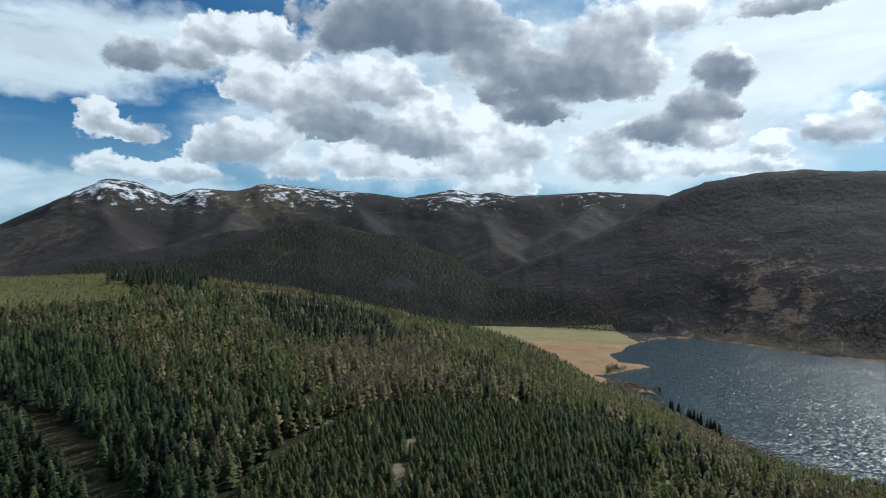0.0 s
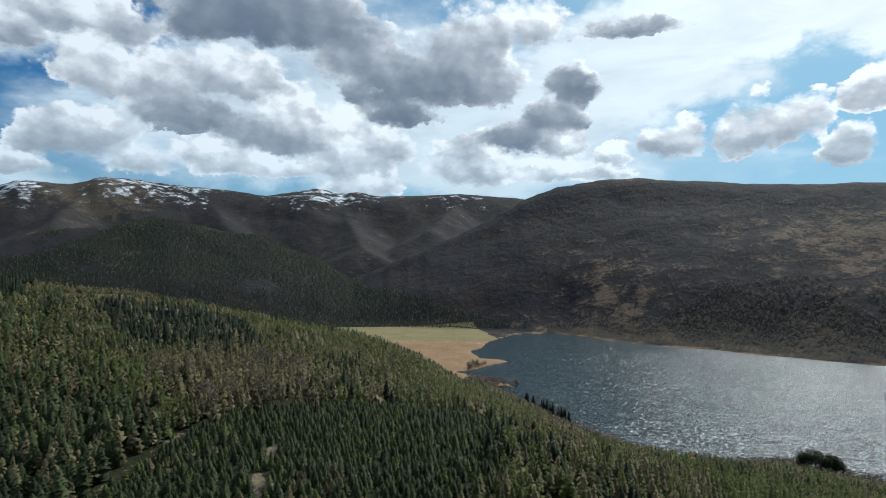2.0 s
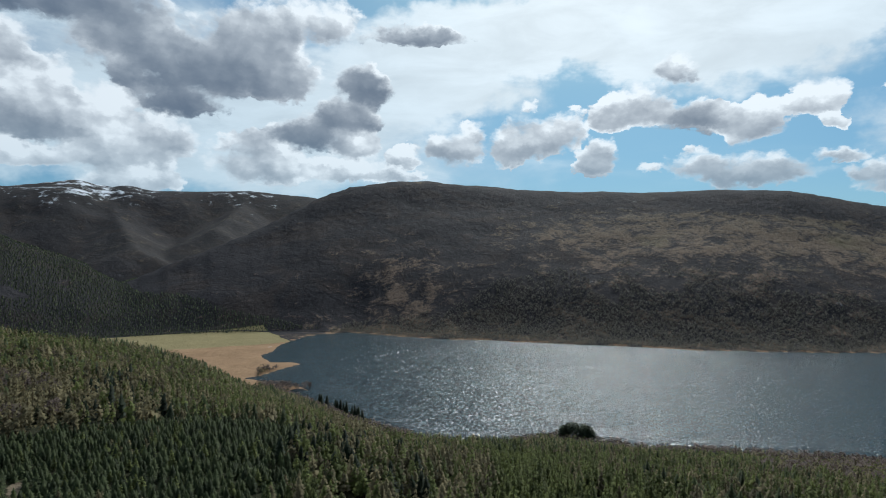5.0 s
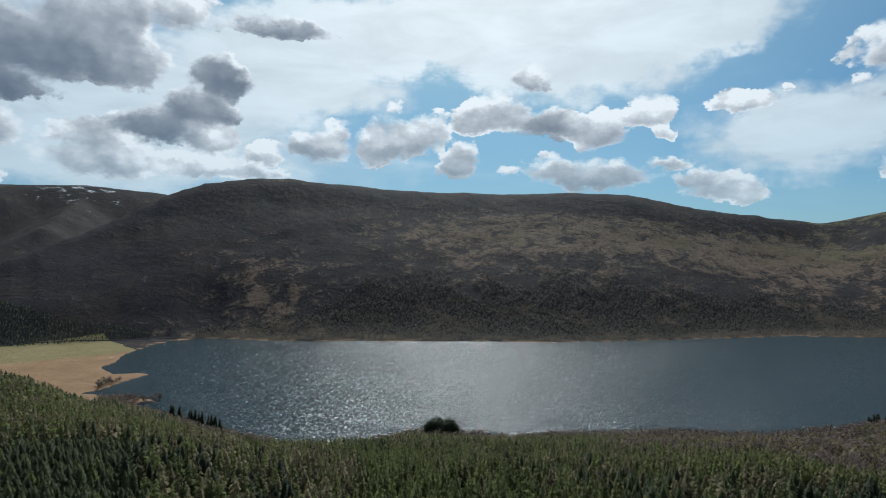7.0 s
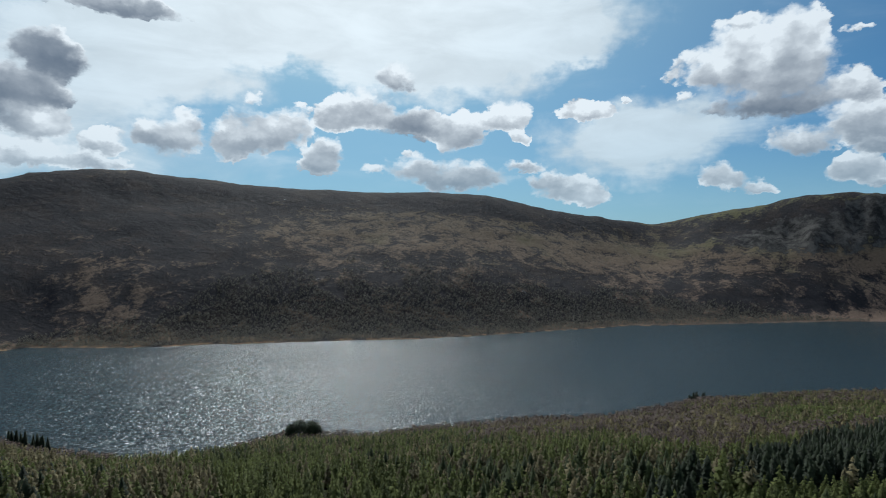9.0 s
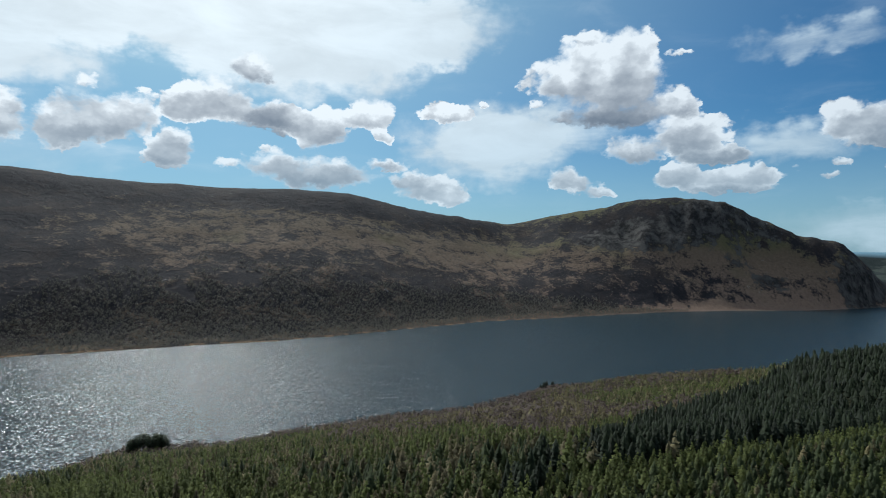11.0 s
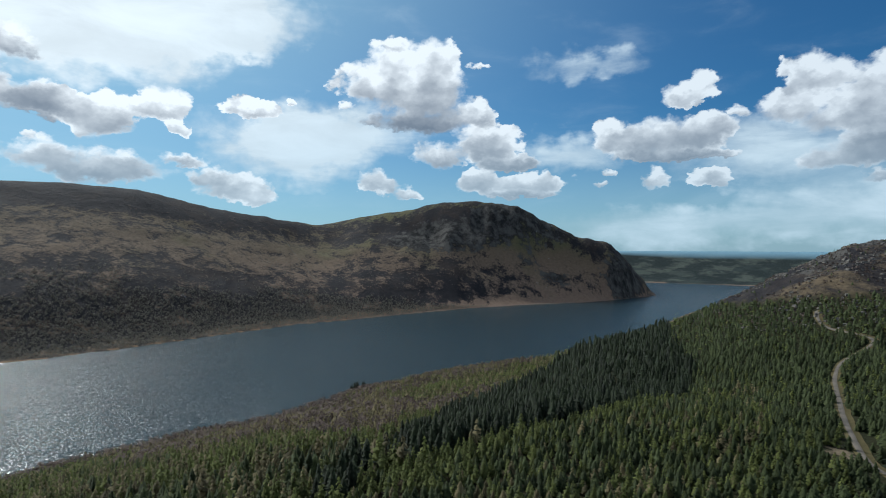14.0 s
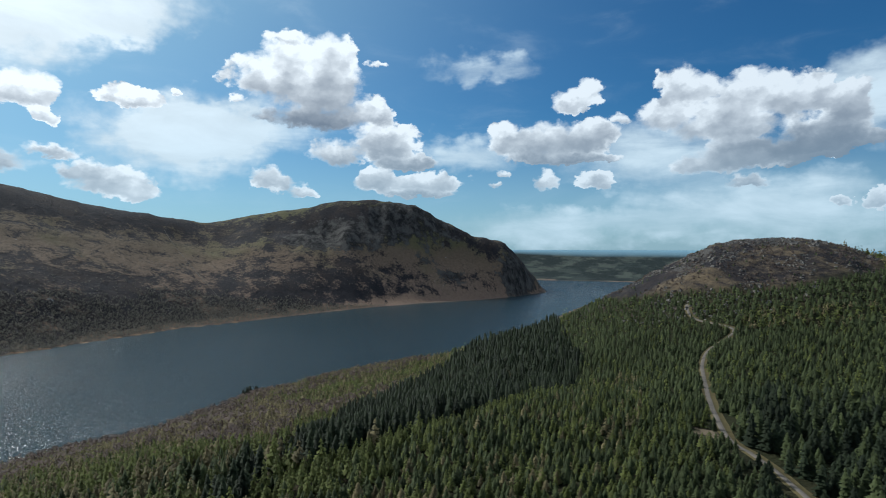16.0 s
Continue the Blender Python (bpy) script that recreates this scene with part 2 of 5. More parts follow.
streak = n.noise(n.vec("MULTIPLY", spot, (0.5, 1.6, 1)), 0.22, 7, 0.58, dist=0.4)
veil = heap(VEIL, n.vec("ADD", spot, n.vec("MULTIPLY", bend, (9, 5, 0))), 1.0, False)
high = n.math("MULTIPLY", n.step(above, 24.0, 34.0), n.step(roam, 0.42, 0.6))
veil = n.math("MAXIMUM", n.math("ADD", veil, n.step(streak, 0.40, 0.80, 0.0, 0.15)), high)
veil = n.step(n.math("MULTIPLY", veil, n.math("ADD", n.math("MULTIPLY", streak, 1.3), 0.45)), 0.0, 0.90)
glow = n.math("POWER", near_sun, 7.0)
thin = n.mix(glow, (0.72, 0.81, 0.86), (1.18, 1.18, 1.16))
thin = n.vec("SCALE", thin, n.step(streak, 0.25, 0.75, 0.86, 1.05))

sky = n.node("ShaderNodeTexSky")
sky.sky_type, sky.sun_disc, sky.sun_elevation, sky.sun_rotation = "NISHITA", False, radians(SUN_HEIGHT), radians(SUN_BEARING)
sky.altitude, sky.air_density, sky.dust_density, sky.ozone_density = 300.0, 1.0, 0.6, 2.0
clear = n.mix(1.0, n.vec("SCALE", sky.outputs[0], 0.050), (0.43, 0.96, 1.34), "MULTIPLY")
clear = n.mix(n.math("MULTIPLY", n.math("POWER", near_sun, 5.0), 0.9), clear, (0.50, 0.72, 0.80))
c = n.mix(n.math("MULTIPLY", veil, 0.93), clear, thin)
c = n.mix(cover_, c, cloud)
haze = n.step(above, -1.0, 13.0, 0.50, 0.0)
c = n.mix(haze, c, (0.50, 0.66, 0.75))
bg = n.node("ShaderNodeBackground", {"Color": c, "Strength": 1.0})
n.node("ShaderNodeOutputWorld", {"Surface": bg.outputs[0]})

sun = new("sun", bpy.data.lights.new("sun", "SUN"))
sun.data.energy, sun.data.angle, sun.data.color = 4.1, radians(0.6), (1.0, 0.95, 0.87)
sun.matrix_world = look(SUN_WAY * 3000, (0, 0, 0))

# ---- materials ----
def material(name):
    m = bpy.data.materials.new(name)
    m.use_nodes = True
    return m, Net(m.node_tree)


def finish(n, color, rough=0.9, normal=None, spec=0.2, **more):
    ins = {"Base Color": color, "Roughness": rough, "Specular IOR Level": spec, **more}
    if normal is not None:
        ins["Normal"] = normal
    b = n.node("ShaderNodeBsdfPrincipled", ins)
    n.node("ShaderNodeOutputMaterial", {"Surface": b.outputs[0]})


def ground_material():
    m, n = material("hill_ground")
    at = n.node("ShaderNodeNewGeometry").outputs["Position"]
    big = n.noise(at, 0.0035, 5, 0.6)
    mid = n.noise(n.vec("MULTIPLY", at, (1, 1, 0.9)), 0.015, 7, 0.66, dist=0.4)
    fine = n.noise(at, 0.09, 6, 0.72)
    tan, rock, snow = n.attr("tan"), n.attr("rock"), n.attr("snow")
    green, reed, wood = n.attr("green"), n.attr("reed"), n.attr("wood")
    # dark heather, its tone blued to carry the haze over the fells
    heather = n.mix(n.math("ADD", n.math("MULTIPLY", fine, 0.6), n.math("MULTIPLY", mid, 0.4)), (0.007, 0.008, 0.010), (0.041, 0.036, 0.039))
    drift = n.noise(n.vec("MULTIPLY", at, (1, 1, 0.45)), 0.0075, 6, 0.62, dist=0.6)
    heather = n.mix(n.step(drift, 0.46, 0.66), heather, n.mix(fine, (0.013, 0.011, 0.012), (0.056, 0.044, 0.039)))
    grass = n.mix(fine, (0.050, 0.038, 0.024), (0.165, 0.124, 0.080))
    grass = n.mix(n.attr("bracken"), grass, n.mix(fine, (0.090, 0.060, 0.043), (0.270, 0.188, 0.138)))
    meadow = n.mix(fine, (0.055, 0.053, 0.025), (0.140, 0.128, 0.064))
    patch = n.math("ADD", n.math("MULTIPLY", mid, 0.66), n.math("MULTIPLY", fine, 0.34))
    fac = n.step(n.math("ADD", patch, n.math("MULTIPLY", tan, 0.5)), 0.60, 0.73)
    c = n.mix(fac, heather, n.mix(n.step(n.math("ADD", big, n.math("MULTIPLY", green, 0.5)), 0.55, 0.85), grass, meadow))
    c = n.mix(n.math("MULTIPLY", n.attr("moor"), 0.75), c, n.mix(mid, (0.022, 0.022, 0.024), (0.078, 0.068, 0.056)))
    # forest floor litter, its low tones near black to paint shade between crowns
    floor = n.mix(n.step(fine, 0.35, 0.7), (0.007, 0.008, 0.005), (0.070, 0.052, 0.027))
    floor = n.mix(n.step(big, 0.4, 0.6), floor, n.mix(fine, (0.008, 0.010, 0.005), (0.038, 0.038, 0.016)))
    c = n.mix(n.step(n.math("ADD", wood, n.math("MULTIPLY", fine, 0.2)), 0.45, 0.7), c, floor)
    c = n.mix(n.step(n.math("ADD", n.attr("brash"), n.math("MULTIPLY", n.math("SUBTRACT", fine, 0.5), 2.6)), 0.45, 0.75), c, n.mix(fine, (0.06, 0.045, 0.028), (0.23, 0.18, 0.125)))
    c = n.mix(n.step(green, 0.80, 0.88), c, n.mix(n.step(green, 0.94, 0.98), n.mix(fine, (0.060, 0.062, 0.020), (0.150, 0.140, 0.052)), n.mix(mid, (0.15, 0.13, 0.058), (0.29, 0.235, 0.12))))
    cleft = n.noise(n.vec("MULTIPLY", at, (1, 1, 0.4)), 0.030, 6, 0.68)
    stone = n.mix(n.step(cleft, 0.38, 0.64), (0.014, 0.014, 0.014), (0.080, 0.074, 0.068))
    c = n.mix(n.step(n.math("ADD", rock, n.math("MULTIPLY", n.math("SUBTRACT", cleft, 0.5), 1.6)), 0.42, 0.62), c, stone)
    straw = n.mix(mid, (0.15, 0.090, 0.046), (0.39, 0.250, 0.145))
    c = n.mix(n.step(n.math("ADD", reed, n.math("MULTIPLY", n.math("SUBTRACT", fine, 0.5), 0.4)), 0.4, 0.6), c, straw)
    c = n.mix(n.step(n.math("ADD", snow, n.math("MULTIPLY", n.math("SUBTRACT", n.math("ADD", n.math("MULTIPLY", mid, 0.35), n.math("MULTIPLY", n.noise(n.vec("MULTIPLY", at, (1, 1, 0.35)), 0.014, 7, 0.70), 0.65)), 0.5), 3.4)), 0.44, 0.86), c, (0.70, 0.73, 0.77))
    field = n.node("ShaderNodeTexVoronoi", {"Vector": n.vec("MULTIPLY", at, (1, 1, 0)), "Scale": 0.009})
    # field colours greyed and blued: the distance haze is mixed into them
    farm = n.mix(n.node("ShaderNodeSeparateColor", {0: field.outputs["Color"]}).outputs[0], (0.030, 0.040, 0.037), (0.070, 0.080, 0.066))
    farm = n.mix(n.step(n.noise(n.vec("MULTIPLY", at, (1, 1, 0)), 0.006, 6, 0.68), 0.40, 0.56), farm, (0.018, 0.025, 0.024))
    c = n.mix(n.attr("plain"), c, farm)
    c = n.mix(n.attr("sea"), c, (0.17, 0.29, 0.36))
    bump = n.node("ShaderNodeBump", {"Height": n.math("ADD", n.math("MULTIPLY", mid, 3.0), n.math("MULTIPLY", fine, 0.55)), "Strength": 0.7, "Distance": 4.0})
    finish(n, c, 0.95, bump.outputs[0], 0.1)
    return m


def water_material():
    m, n = material("lake_water")
    at = n.node("ShaderNodeNewGeometry").outputs["Position"]
    turn = n.node("ShaderNodeMapping", {"Vector": at, "Rotation": (0, 0, radians(50)), "Scale": (0.6, 1.0, 1.0)}).outputs[0]
    gust = n.noise(n.node("ShaderNodeMapping", {"Vector": at, "Rotation": (0, 0, radians(-40)), "Scale": (0.3, 1.5, 1)}).outputs[0], 0.003, 4, 0.55)
    tilt = n.vec("SUBTRACT", n.noise(turn, 0.48, 2, 0.6, color=True), (0.5, 0.5, 0.5))
    tilt = n.vec("MULTIPLY", tilt, (1, 1, 0))
    catspaw = n.noise(n.node("ShaderNodeMapping", {"Vector": at, "Rotation": (0, 0, radians(50)), "Scale": (0.35, 1.0, 1.0)}).outputs[0], 0.055, 4, 0.62)
    normal = n.vec("NORMALIZE", n.vec("ADD", n.vec("SCALE", tilt, n.math("MULTIPLY", n.math("MULTIPLY_ADD", gust, 1.4, 1.5), n.step(catspaw, 0.3, 0.7, 0.75, 1.35))), (0, 0, 1)))
    finish(n, (0.020, 0.036, 0.044), n.math("MULTIPLY_ADD", gust, 0.10, 0.16), normal, 0.165, IOR=1.33)
    return m


GROUND, WATER = ground_material(), water_material()

# ---- the lie of the land: lines round the drone, by bearing (degrees) ----
NB = 1200
BEARING = np.arange(NB) * 360.0 / NB - 180.0


def ring(pairs, soften=0.6):
    """A value for each bearing from a few (bearing, value) pairs, going round."""
    b = np.array([p[0] for p in pairs], float)
    v = np.array([p[1] for p in pairs], float)
    out = np.interp(BEARING, np.r_[b - 360, b, b + 360], np.r_[v, v, v])
    k = np.exp(-0.5 * (np.arange(-40, 41) * 0.3 / soften) ** 2)
    return np.convolve(np.r_[out[-40:], out, out[:40]], k / k.sum(), "valid")


def rise(pairs, dist, soften=0.6):
    """Heights of a line that is seen at these angles above the drone's level and lies that far off."""
    return EYE + dist * np.tan(np.radians(ring(pairs, soften)))


near_z = ring([(-60, 138), (-37, 140), (-19, 145), (0, 150), (15, 148), (30, 135), (45, 130), (60, 132), (75, 138), (90, 146), (105, 150), (115, 154), (125, 155), (137, 150), (170, 150)], 4)
mid_z = ring([(-60, 150), (-37, 152), (-19, 154), (0, 140), (15, 108), (30, 74), (45, 68), (60, 72), (75, 84), (90, 92), (100, 103), (105, 109), (110, 121), (116, 143), (125, 157), (137, 160), (170, 160)], 2)
brow_z = ring([(-60, 147), (-19, 151), (0, 144), (15, 121), (30, 92), (45, 86), (60, 88), (75, 98), (85, 104), (92, 111), (100, 123), (112, 137), (118, 147), (125, 156.5), (137, 158), (170, 158)], 2)
rim_r = ring([(-60, 900), (-37, 900), (-28, 800), (-19, 750), (-12, 720), (15, 740), (25, 720), (30, 690), (34, 640), (38, 685), (43, 715), (52, 700), (60, 715), (74, 795), (82, 910), (90, 900), (98, 850), (103, 690), (109, 650), (114, 660), (120, 720), (130, 780), (137, 800), (170, 900)], 1.5)
rim_z = ring([(-60, 190), (-37, 190), (-28, 193), (-19, 181), (-12, 166), (-4.6, 143), (4.7, 117), (10.6, 91), (14.8, 57), (21.7, 22), (26, 4), (80, 4), (88, 22), (95, 48), (99, 68), (105, 115), (109, 130), (114, 157), (117, 176), (120.5, 200), (123, 220), (125.5, 236), (128, 240), (132, 238), (134.6, 230), (137, 213), (145, 190), (170, 180)], 0.8)
fall_r = rim_r + ring([(-60, 500), (-20, 450), (15, 330), (25, 150), (80, 120), (100, 350), (115, 700), (130, 900), (170, 900)], 2)
fall_z = ring([(-60, 60), (-30, 40), (-15, 5), (18, 3), (24, -6), (105, -6), (118, -6), (124, 25), (170, 60)], 2)
foot_r = ring([(-60, 1700), (-20, 1620), (4, 1665), (20, 1570), (24, 1590), (32, 1475), (41, 1440), (57, 1445), (65, 1540), (72, 1668), (76, 1760), (83, 1890), (93, 2170), (103, 2440), (107.5, 2640), (110.1, 2900), (110.4, 3900), (117, 3900), (140, 3900), (170, 2500)], 0.2)
foot_z = ring([(-60, 30), (-30, 10), (-10, 4), (20, 2), (170, 2)], 1)
crest_r = ring([(-60, 2500), (0, 2450), (4, 2150), (12, 2200), (20, 2480), (30, 2680), (60, 2760), (72, 2820), (80, 3000), (93, 2850), (98, 2820), (104, 2860), (108, 2900), (110.1, 2975), (110.4, 4300), (140, 4300), (170, 3000)], 0.2)
crest_z = rise([(-60, -3), (-37, -2.1), (-26.5, -0.35), (-20, 1.2), (-12, 2.1), (-4.6, 0.8), (1, -1.2), (4.2, -3.4), (11.6, -0.26), (16.7, 2.1), (21, 4.6), (23.9, 5.65), (27.4, 6.2), (31.4, 6.35), (37.8, 5.7), (44.7, 5.26), (51.4, 5.1), (57.4, 5.2), (63.1, 4.8), (67.4, 3.9), (71.6, 2.9), (78.6, 2.0), (85.1, 3.1), (90.1, 3.9), (93.9, 4.1), (97.8, 3.85), (100, 2.65), (103.4, 1.05), (105.6, 0.3), (107, -0.45), (108.0, -1.6), (108.6, -2.3), (109.4, -3.3), (110.1, -4.2), (110.4, -2.7), (111, -2.2), (140, -2.2), (170, 0)], crest_r, 0.25)
swell = ring([(-60, 0.62), (2, 0.60), (6, 0.58), (18, 0.56), (24, 0.51), (33, 0.50), (40, 0.52), (60, 0.50), (80, 0.42), (90, 0.40), (98, 0.34), (104, 0.40), (106, 0.55), (108, 0.62), (110.1, 0.6), (110.4, 0.3), (140, 0.3), (170, 0.5)], 1.2)
back_r = ring([(-60, 3000), (4, 2800), (20, 3200), (60, 3400), (93, 3500), (103, 3600), (105, 4050), (110.1, 4050), (110.4, 4600), (140, 4600), (170, 4000)], 0.2)
back_z = np.where(BEARING < 22, ring([(-60, 120), (0, 90), (8, 20), (20, 120), (40, 200), (170, 200)], 1), crest_z * np.interp(BEARING, [22, 80, 104, 106], [0.8, 0.8, 0.25, 0.04]))
back_z = np.where(BEARING > 110.25, rise([(105, -1.3), (170, -1.3)], back_r), back_z)
sky_r = ring([(-60, 4300), (20, 4300), (30, 4300), (100, 4500), (105, 4860), (170, 4860)], 1)
sky_z = rise([(-60, 1), (-36.7, 1.1), (-35.7, 1.7), (-33.1, 3.7), (-29.7, 5.5), (-27.6, 5.4), (-24.7, 4.2), (-22.7, 5.05), (-19.1, 4.85), (-16.9, 5.6), (-10.5, 5.2), (-7.3, 4.85), (-3.5, 4.5), (0.9, 5.4), (3.6, 4.9), (4.7, 5.15), (6.6, 4.75), (9.5, 4.8), (14.7, 5.05), (20.6, 4.6), (30, 2.0), (60, 1), (105, -0.46), (140, -0.46), (170, 0)], sky_r, 0.25)

KNOT_R = np.array([0 * near_z, 0 * near_z + 230, 0 * near_z + 385, 0 * near_z + 450, rim_r, fall_r, foot_r, foot_r + 0.3 * (crest_r - foot_r), foot_r + 0.7 * (crest_r - foot_r), crest_r, back_r, sky_r, 0 * near_z + 4960])
KNOT_Z = np.array([0 * near_z + 152, near_z, brow_z, mid_z, rim_z, fall_z, foot_z, foot_z + 0.62 * swell * (crest_z - foot_z), foot_z + (0.42 + 0.58 * swell) * (crest_z - foot_z), crest_z, back_z, sky_z, np.where(sky_z > 260, sky_z - 150, sky_z - 4)])
KNOT_R = np.maximum.accumulate(KNOT_R + np.arange(13)[:, None] * 2.0, axis=0)


def profile(x, y, at):
    """Smooth heights with no overshoot through the knots x, y."""
    h = np.maximum(np.diff(x), 1.0)
    d = np.diff(y) / h
    m = np.zeros_like(y)
    same = d[1:] * d[:-1] > 0
    w1, w2 = 2 * h[1:] + h[:-1], h[1:] + 2 * h[:-1]
    m[1:-1] = np.where(same, (w1 + w2) / np.where(same, w1 / np.where(same, d[:-1], 1) + w2 / np.where(same, d[1:], 1), 1), 0)
    m[0], m[-1] = d[0], d[-1]
    i = np.clip(np.searchsorted(x, at) - 1, 0, len(h) - 1)
    t = np.clip((at - x[i]) / h[i], 0, 1)
    return (y[i] * (1 + 2 * t) * (1 - t) ** 2 + h[i] * m[i] * t * (1 - t) ** 2 + y[i + 1] * t * t * (3 - 2 * t) + h[i] * m[i + 1] * t * t * (t - 1))


def lattice(ix, iy, seed):
    v = np.sin(ix * 127.1 + iy * 311.7 + seed * 74.7) * 43758.5453
    return v - np.floor(v)


def value_noise(x, y, seed=0):
    ix, iy = np.floor(x), np.floor(y)
    u, v = x - ix, y - iy
    u, v = u * u * (3 - 2 * u), v * v * (3 - 2 * v)
    a, b = lattice(ix, iy, seed), lattice(ix + 1, iy, seed)
    c, d = lattice(ix, iy + 1, seed), lattice(ix + 1, iy + 1, seed)
    return (a + (b - a) * u) * (1 - v) + (c + (d - c) * u) * v


def fbm(x, y, size, octaves=5, rough=0.5, seed=0):
    total, amp, norm = 0.0, 1.0, 0.0
    for k in range(octaves):
        total = total + amp * value_noise(x / size + 17.3 * k, y / size - 9.1 * k, seed + k)
        norm += amp
        amp *= rough
        size *= 0.5
    return total / norm


def polar(b, r):
    b = np.radians(b)
    return np.sin(b) * r, np.cos(b) * r


# the lake's outline, near shore first, as bearing and distance
SHORE = [(14.3, 1082), (15.6, 1090), (17.5, 1140), (19.6, 1192), (18.8, 1210), (16.6, 1222), (15.8, 1296), (16.0, 1312), (16.8, 1330), (17.6, 1430), (20.2, 1560), (23.5, 1600), (28, 1530), (32, 1475), (37, 1462), (41, 1440), (49, 1440), (57, 1447), (65, 1538), (72, 1668), (76, 1762), (83, 1890), (93, 2180), (99, 2350), (103.4, 2455), (107, 2640), (110.3, 2930), (109.7, 3300), (109.2, 3950), (113, 3900), (117, 3870), (119, 3850), (117, 2900), (113, 2200), (107, 1500), (99, 1180), (95.8, 1075), (90, 1010), (82, 940), (74, 812), (66, 770), (57, 735), (52, 715), (44, 740)]
SHORE += [(38.6, 695), (34, 655), (29.7, 730), (25, 788), (21, 885), (17.8, 965), (19, 985), (20.5, 960), (19.0, 1010), (16.5, 1030)]
_sb, _sr = np.array(SHORE, float).T
LAKE_X, LAKE_Y = polar(_sb, _sr)


def shore_distance(x, y):
    """Metres to the lake's edge: negative on the water."""
    best, inside = np.full(x.shape, 1e9), np.zeros(x.shape, bool)
    for i in range(len(LAKE_X)):
        ax, ay, bx, by = LAKE_X[i - 1], LAKE_Y[i - 1], LAKE_X[i], LAKE_Y[i]
        t = np.clip(((x - ax) * (bx - ax) + (y - ay) * (by - ay)) / ((bx - ax) ** 2 + (by - ay) ** 2), 0, 1)
        best = np.minimum(best, np.hypot(x - ax - t * (bx - ax), y - ay - t * (by - ay)))
        if ay != by:
            inside ^= ((ay > y) != (by > y)) & (x < (bx - ax) * (y - ay) / (by - ay) + ax)
    return np.where(inside, -best, best)


cols = np.r_[np.arange(-42, 142, 0.36), np.arange(142, 318, 2.5)]
rows = np.r_[20.0, 40.0, 60.0 * 1.0155 ** np.arange(0, 300)]
rows = rows[rows < 4960]
COLS = np.where(cols > 180, cols - 360, cols)
HEIGHT = np.zeros((len(cols), len(rows)))
for i, b in enumerate(COLS):
    k = int(round((b + 180) / 0.3)) % NB
    HEIGHT[i] = profile(KNOT_R[:, k], KNOT_Z[:, k], rows)
BB, RR = np.meshgrid(COLS, rows, indexing="ij")
GX, GY = polar(BB, RR)
SD = shore_distance(GX + 14 * (fbm(GX, GY, 60, 3, seed=5) - 0.5), GY + 14 * (fbm(GX, GY, 60, 3, seed=9) - 0.5))
far = np.clip((RR - 1300) / 600, 0, 1)
plain = (BB > 104.5) * np.clip((RR - 3300) / 200, 0, 1)
ridged = 1 - np.abs(2 * fbm(GX, GY, 420, 6, 0.55, 4) - 1)
HEIGHT += (fbm(GX, GY, 260, 6, 0.5, 19) - 0.5) * (24 + 22 * np.clip((BB - 70) / 10, 0, 1)) * far * np.clip((HEIGHT - 40) / 160, 0, 1) * (RR < 4200) * (1 - plain)
HEIGHT += (fbm(GX, GY, 90, 5, 0.5, 11) - 0.5) * (11 - 3 * far - 3 * np.clip((RR - 3700) / 400, 0, 1)) * (1 - plain)
HEIGHT += (ridged - 0.75) * (10 + 74 * np.clip((BB - 74) / 10, 0, 1)) * far * np.clip((HEIGHT - 30) / 200, 0, 1) * np.clip(1 - (HEIGHT - 260) / 150, 0.15, 1) * (1 - plain)
ribs = 1 - np.abs(2 * fbm(BB * 40, RR * 0.12, 42, 4, 0.55, 17) - 1)
lift = HEIGHT / np.maximum(np.interp(BB, BEARING, crest_z), 30)
HEIGHT += (ribs - 0.72) * 60 * (np.clip(1 - np.hypot((BB - 97.5) / 6.0, (lift - 0.82) / 0.26), 0, 1) + 0.8 * np.clip(1 - np.hypot((BB - 91.5) / 7.0, (lift - 0.64) / 0.22), 0, 1) + 0.3 * np.clip(1 - np.hypot((BB - 101) / 6, (lift - 0.35) / 0.3), 0, 1) + 0.7 * np.clip(1 - np.hypot((BB - 107.8) / 2.4, (lift - 0.5) / 0.5), 0, 1)) * (RR > 1900) * (RR < 3300)
peak = np.clip((RR - 2550) / 500, 0, 1) * np.clip((4260 - RR) / 420, 0, 1) * (BB < 24) * (1 - plain)
spur = 1 - np.abs(2 * fbm(GX * 0.85 + GY * 0.5, GY * 0.75 - GX * 0.4, 760, 6, 0.5, 13) - 1)
HEIGHT += (spur - 0.60) * 120 * peak * np.clip((HEIGHT - 40) / 160, 0, 1)
# spurs that come down from the high fells, as bearing, distance and height
SPURS = [
    [(-16.9, 4250, 649), (-18.2, 3900, 527), (-19.7, 3500, 415), (-20.5, 3150, 331)],
    [(-29.7, 4250, 629), (-30.3, 3900, 513), (-29.8, 3550, 401), (-28.9, 3150, 294)],
    [(-8.8, 4250, 604), (-8.2, 3850, 493), (-7.3, 3350, 355)],
    [(3.1, 4250, 606), (3.9, 3600, 408), (5.1, 2950, 244), (8.4, 2700, 156)],
    [(14.8, 4250, 596), (13.7, 3700, 447), (11.7, 3150, 319)],
    [(-33.2, 4250, 461), (-34.3, 3800, 329), (-34.7, 3400, 238)],
]
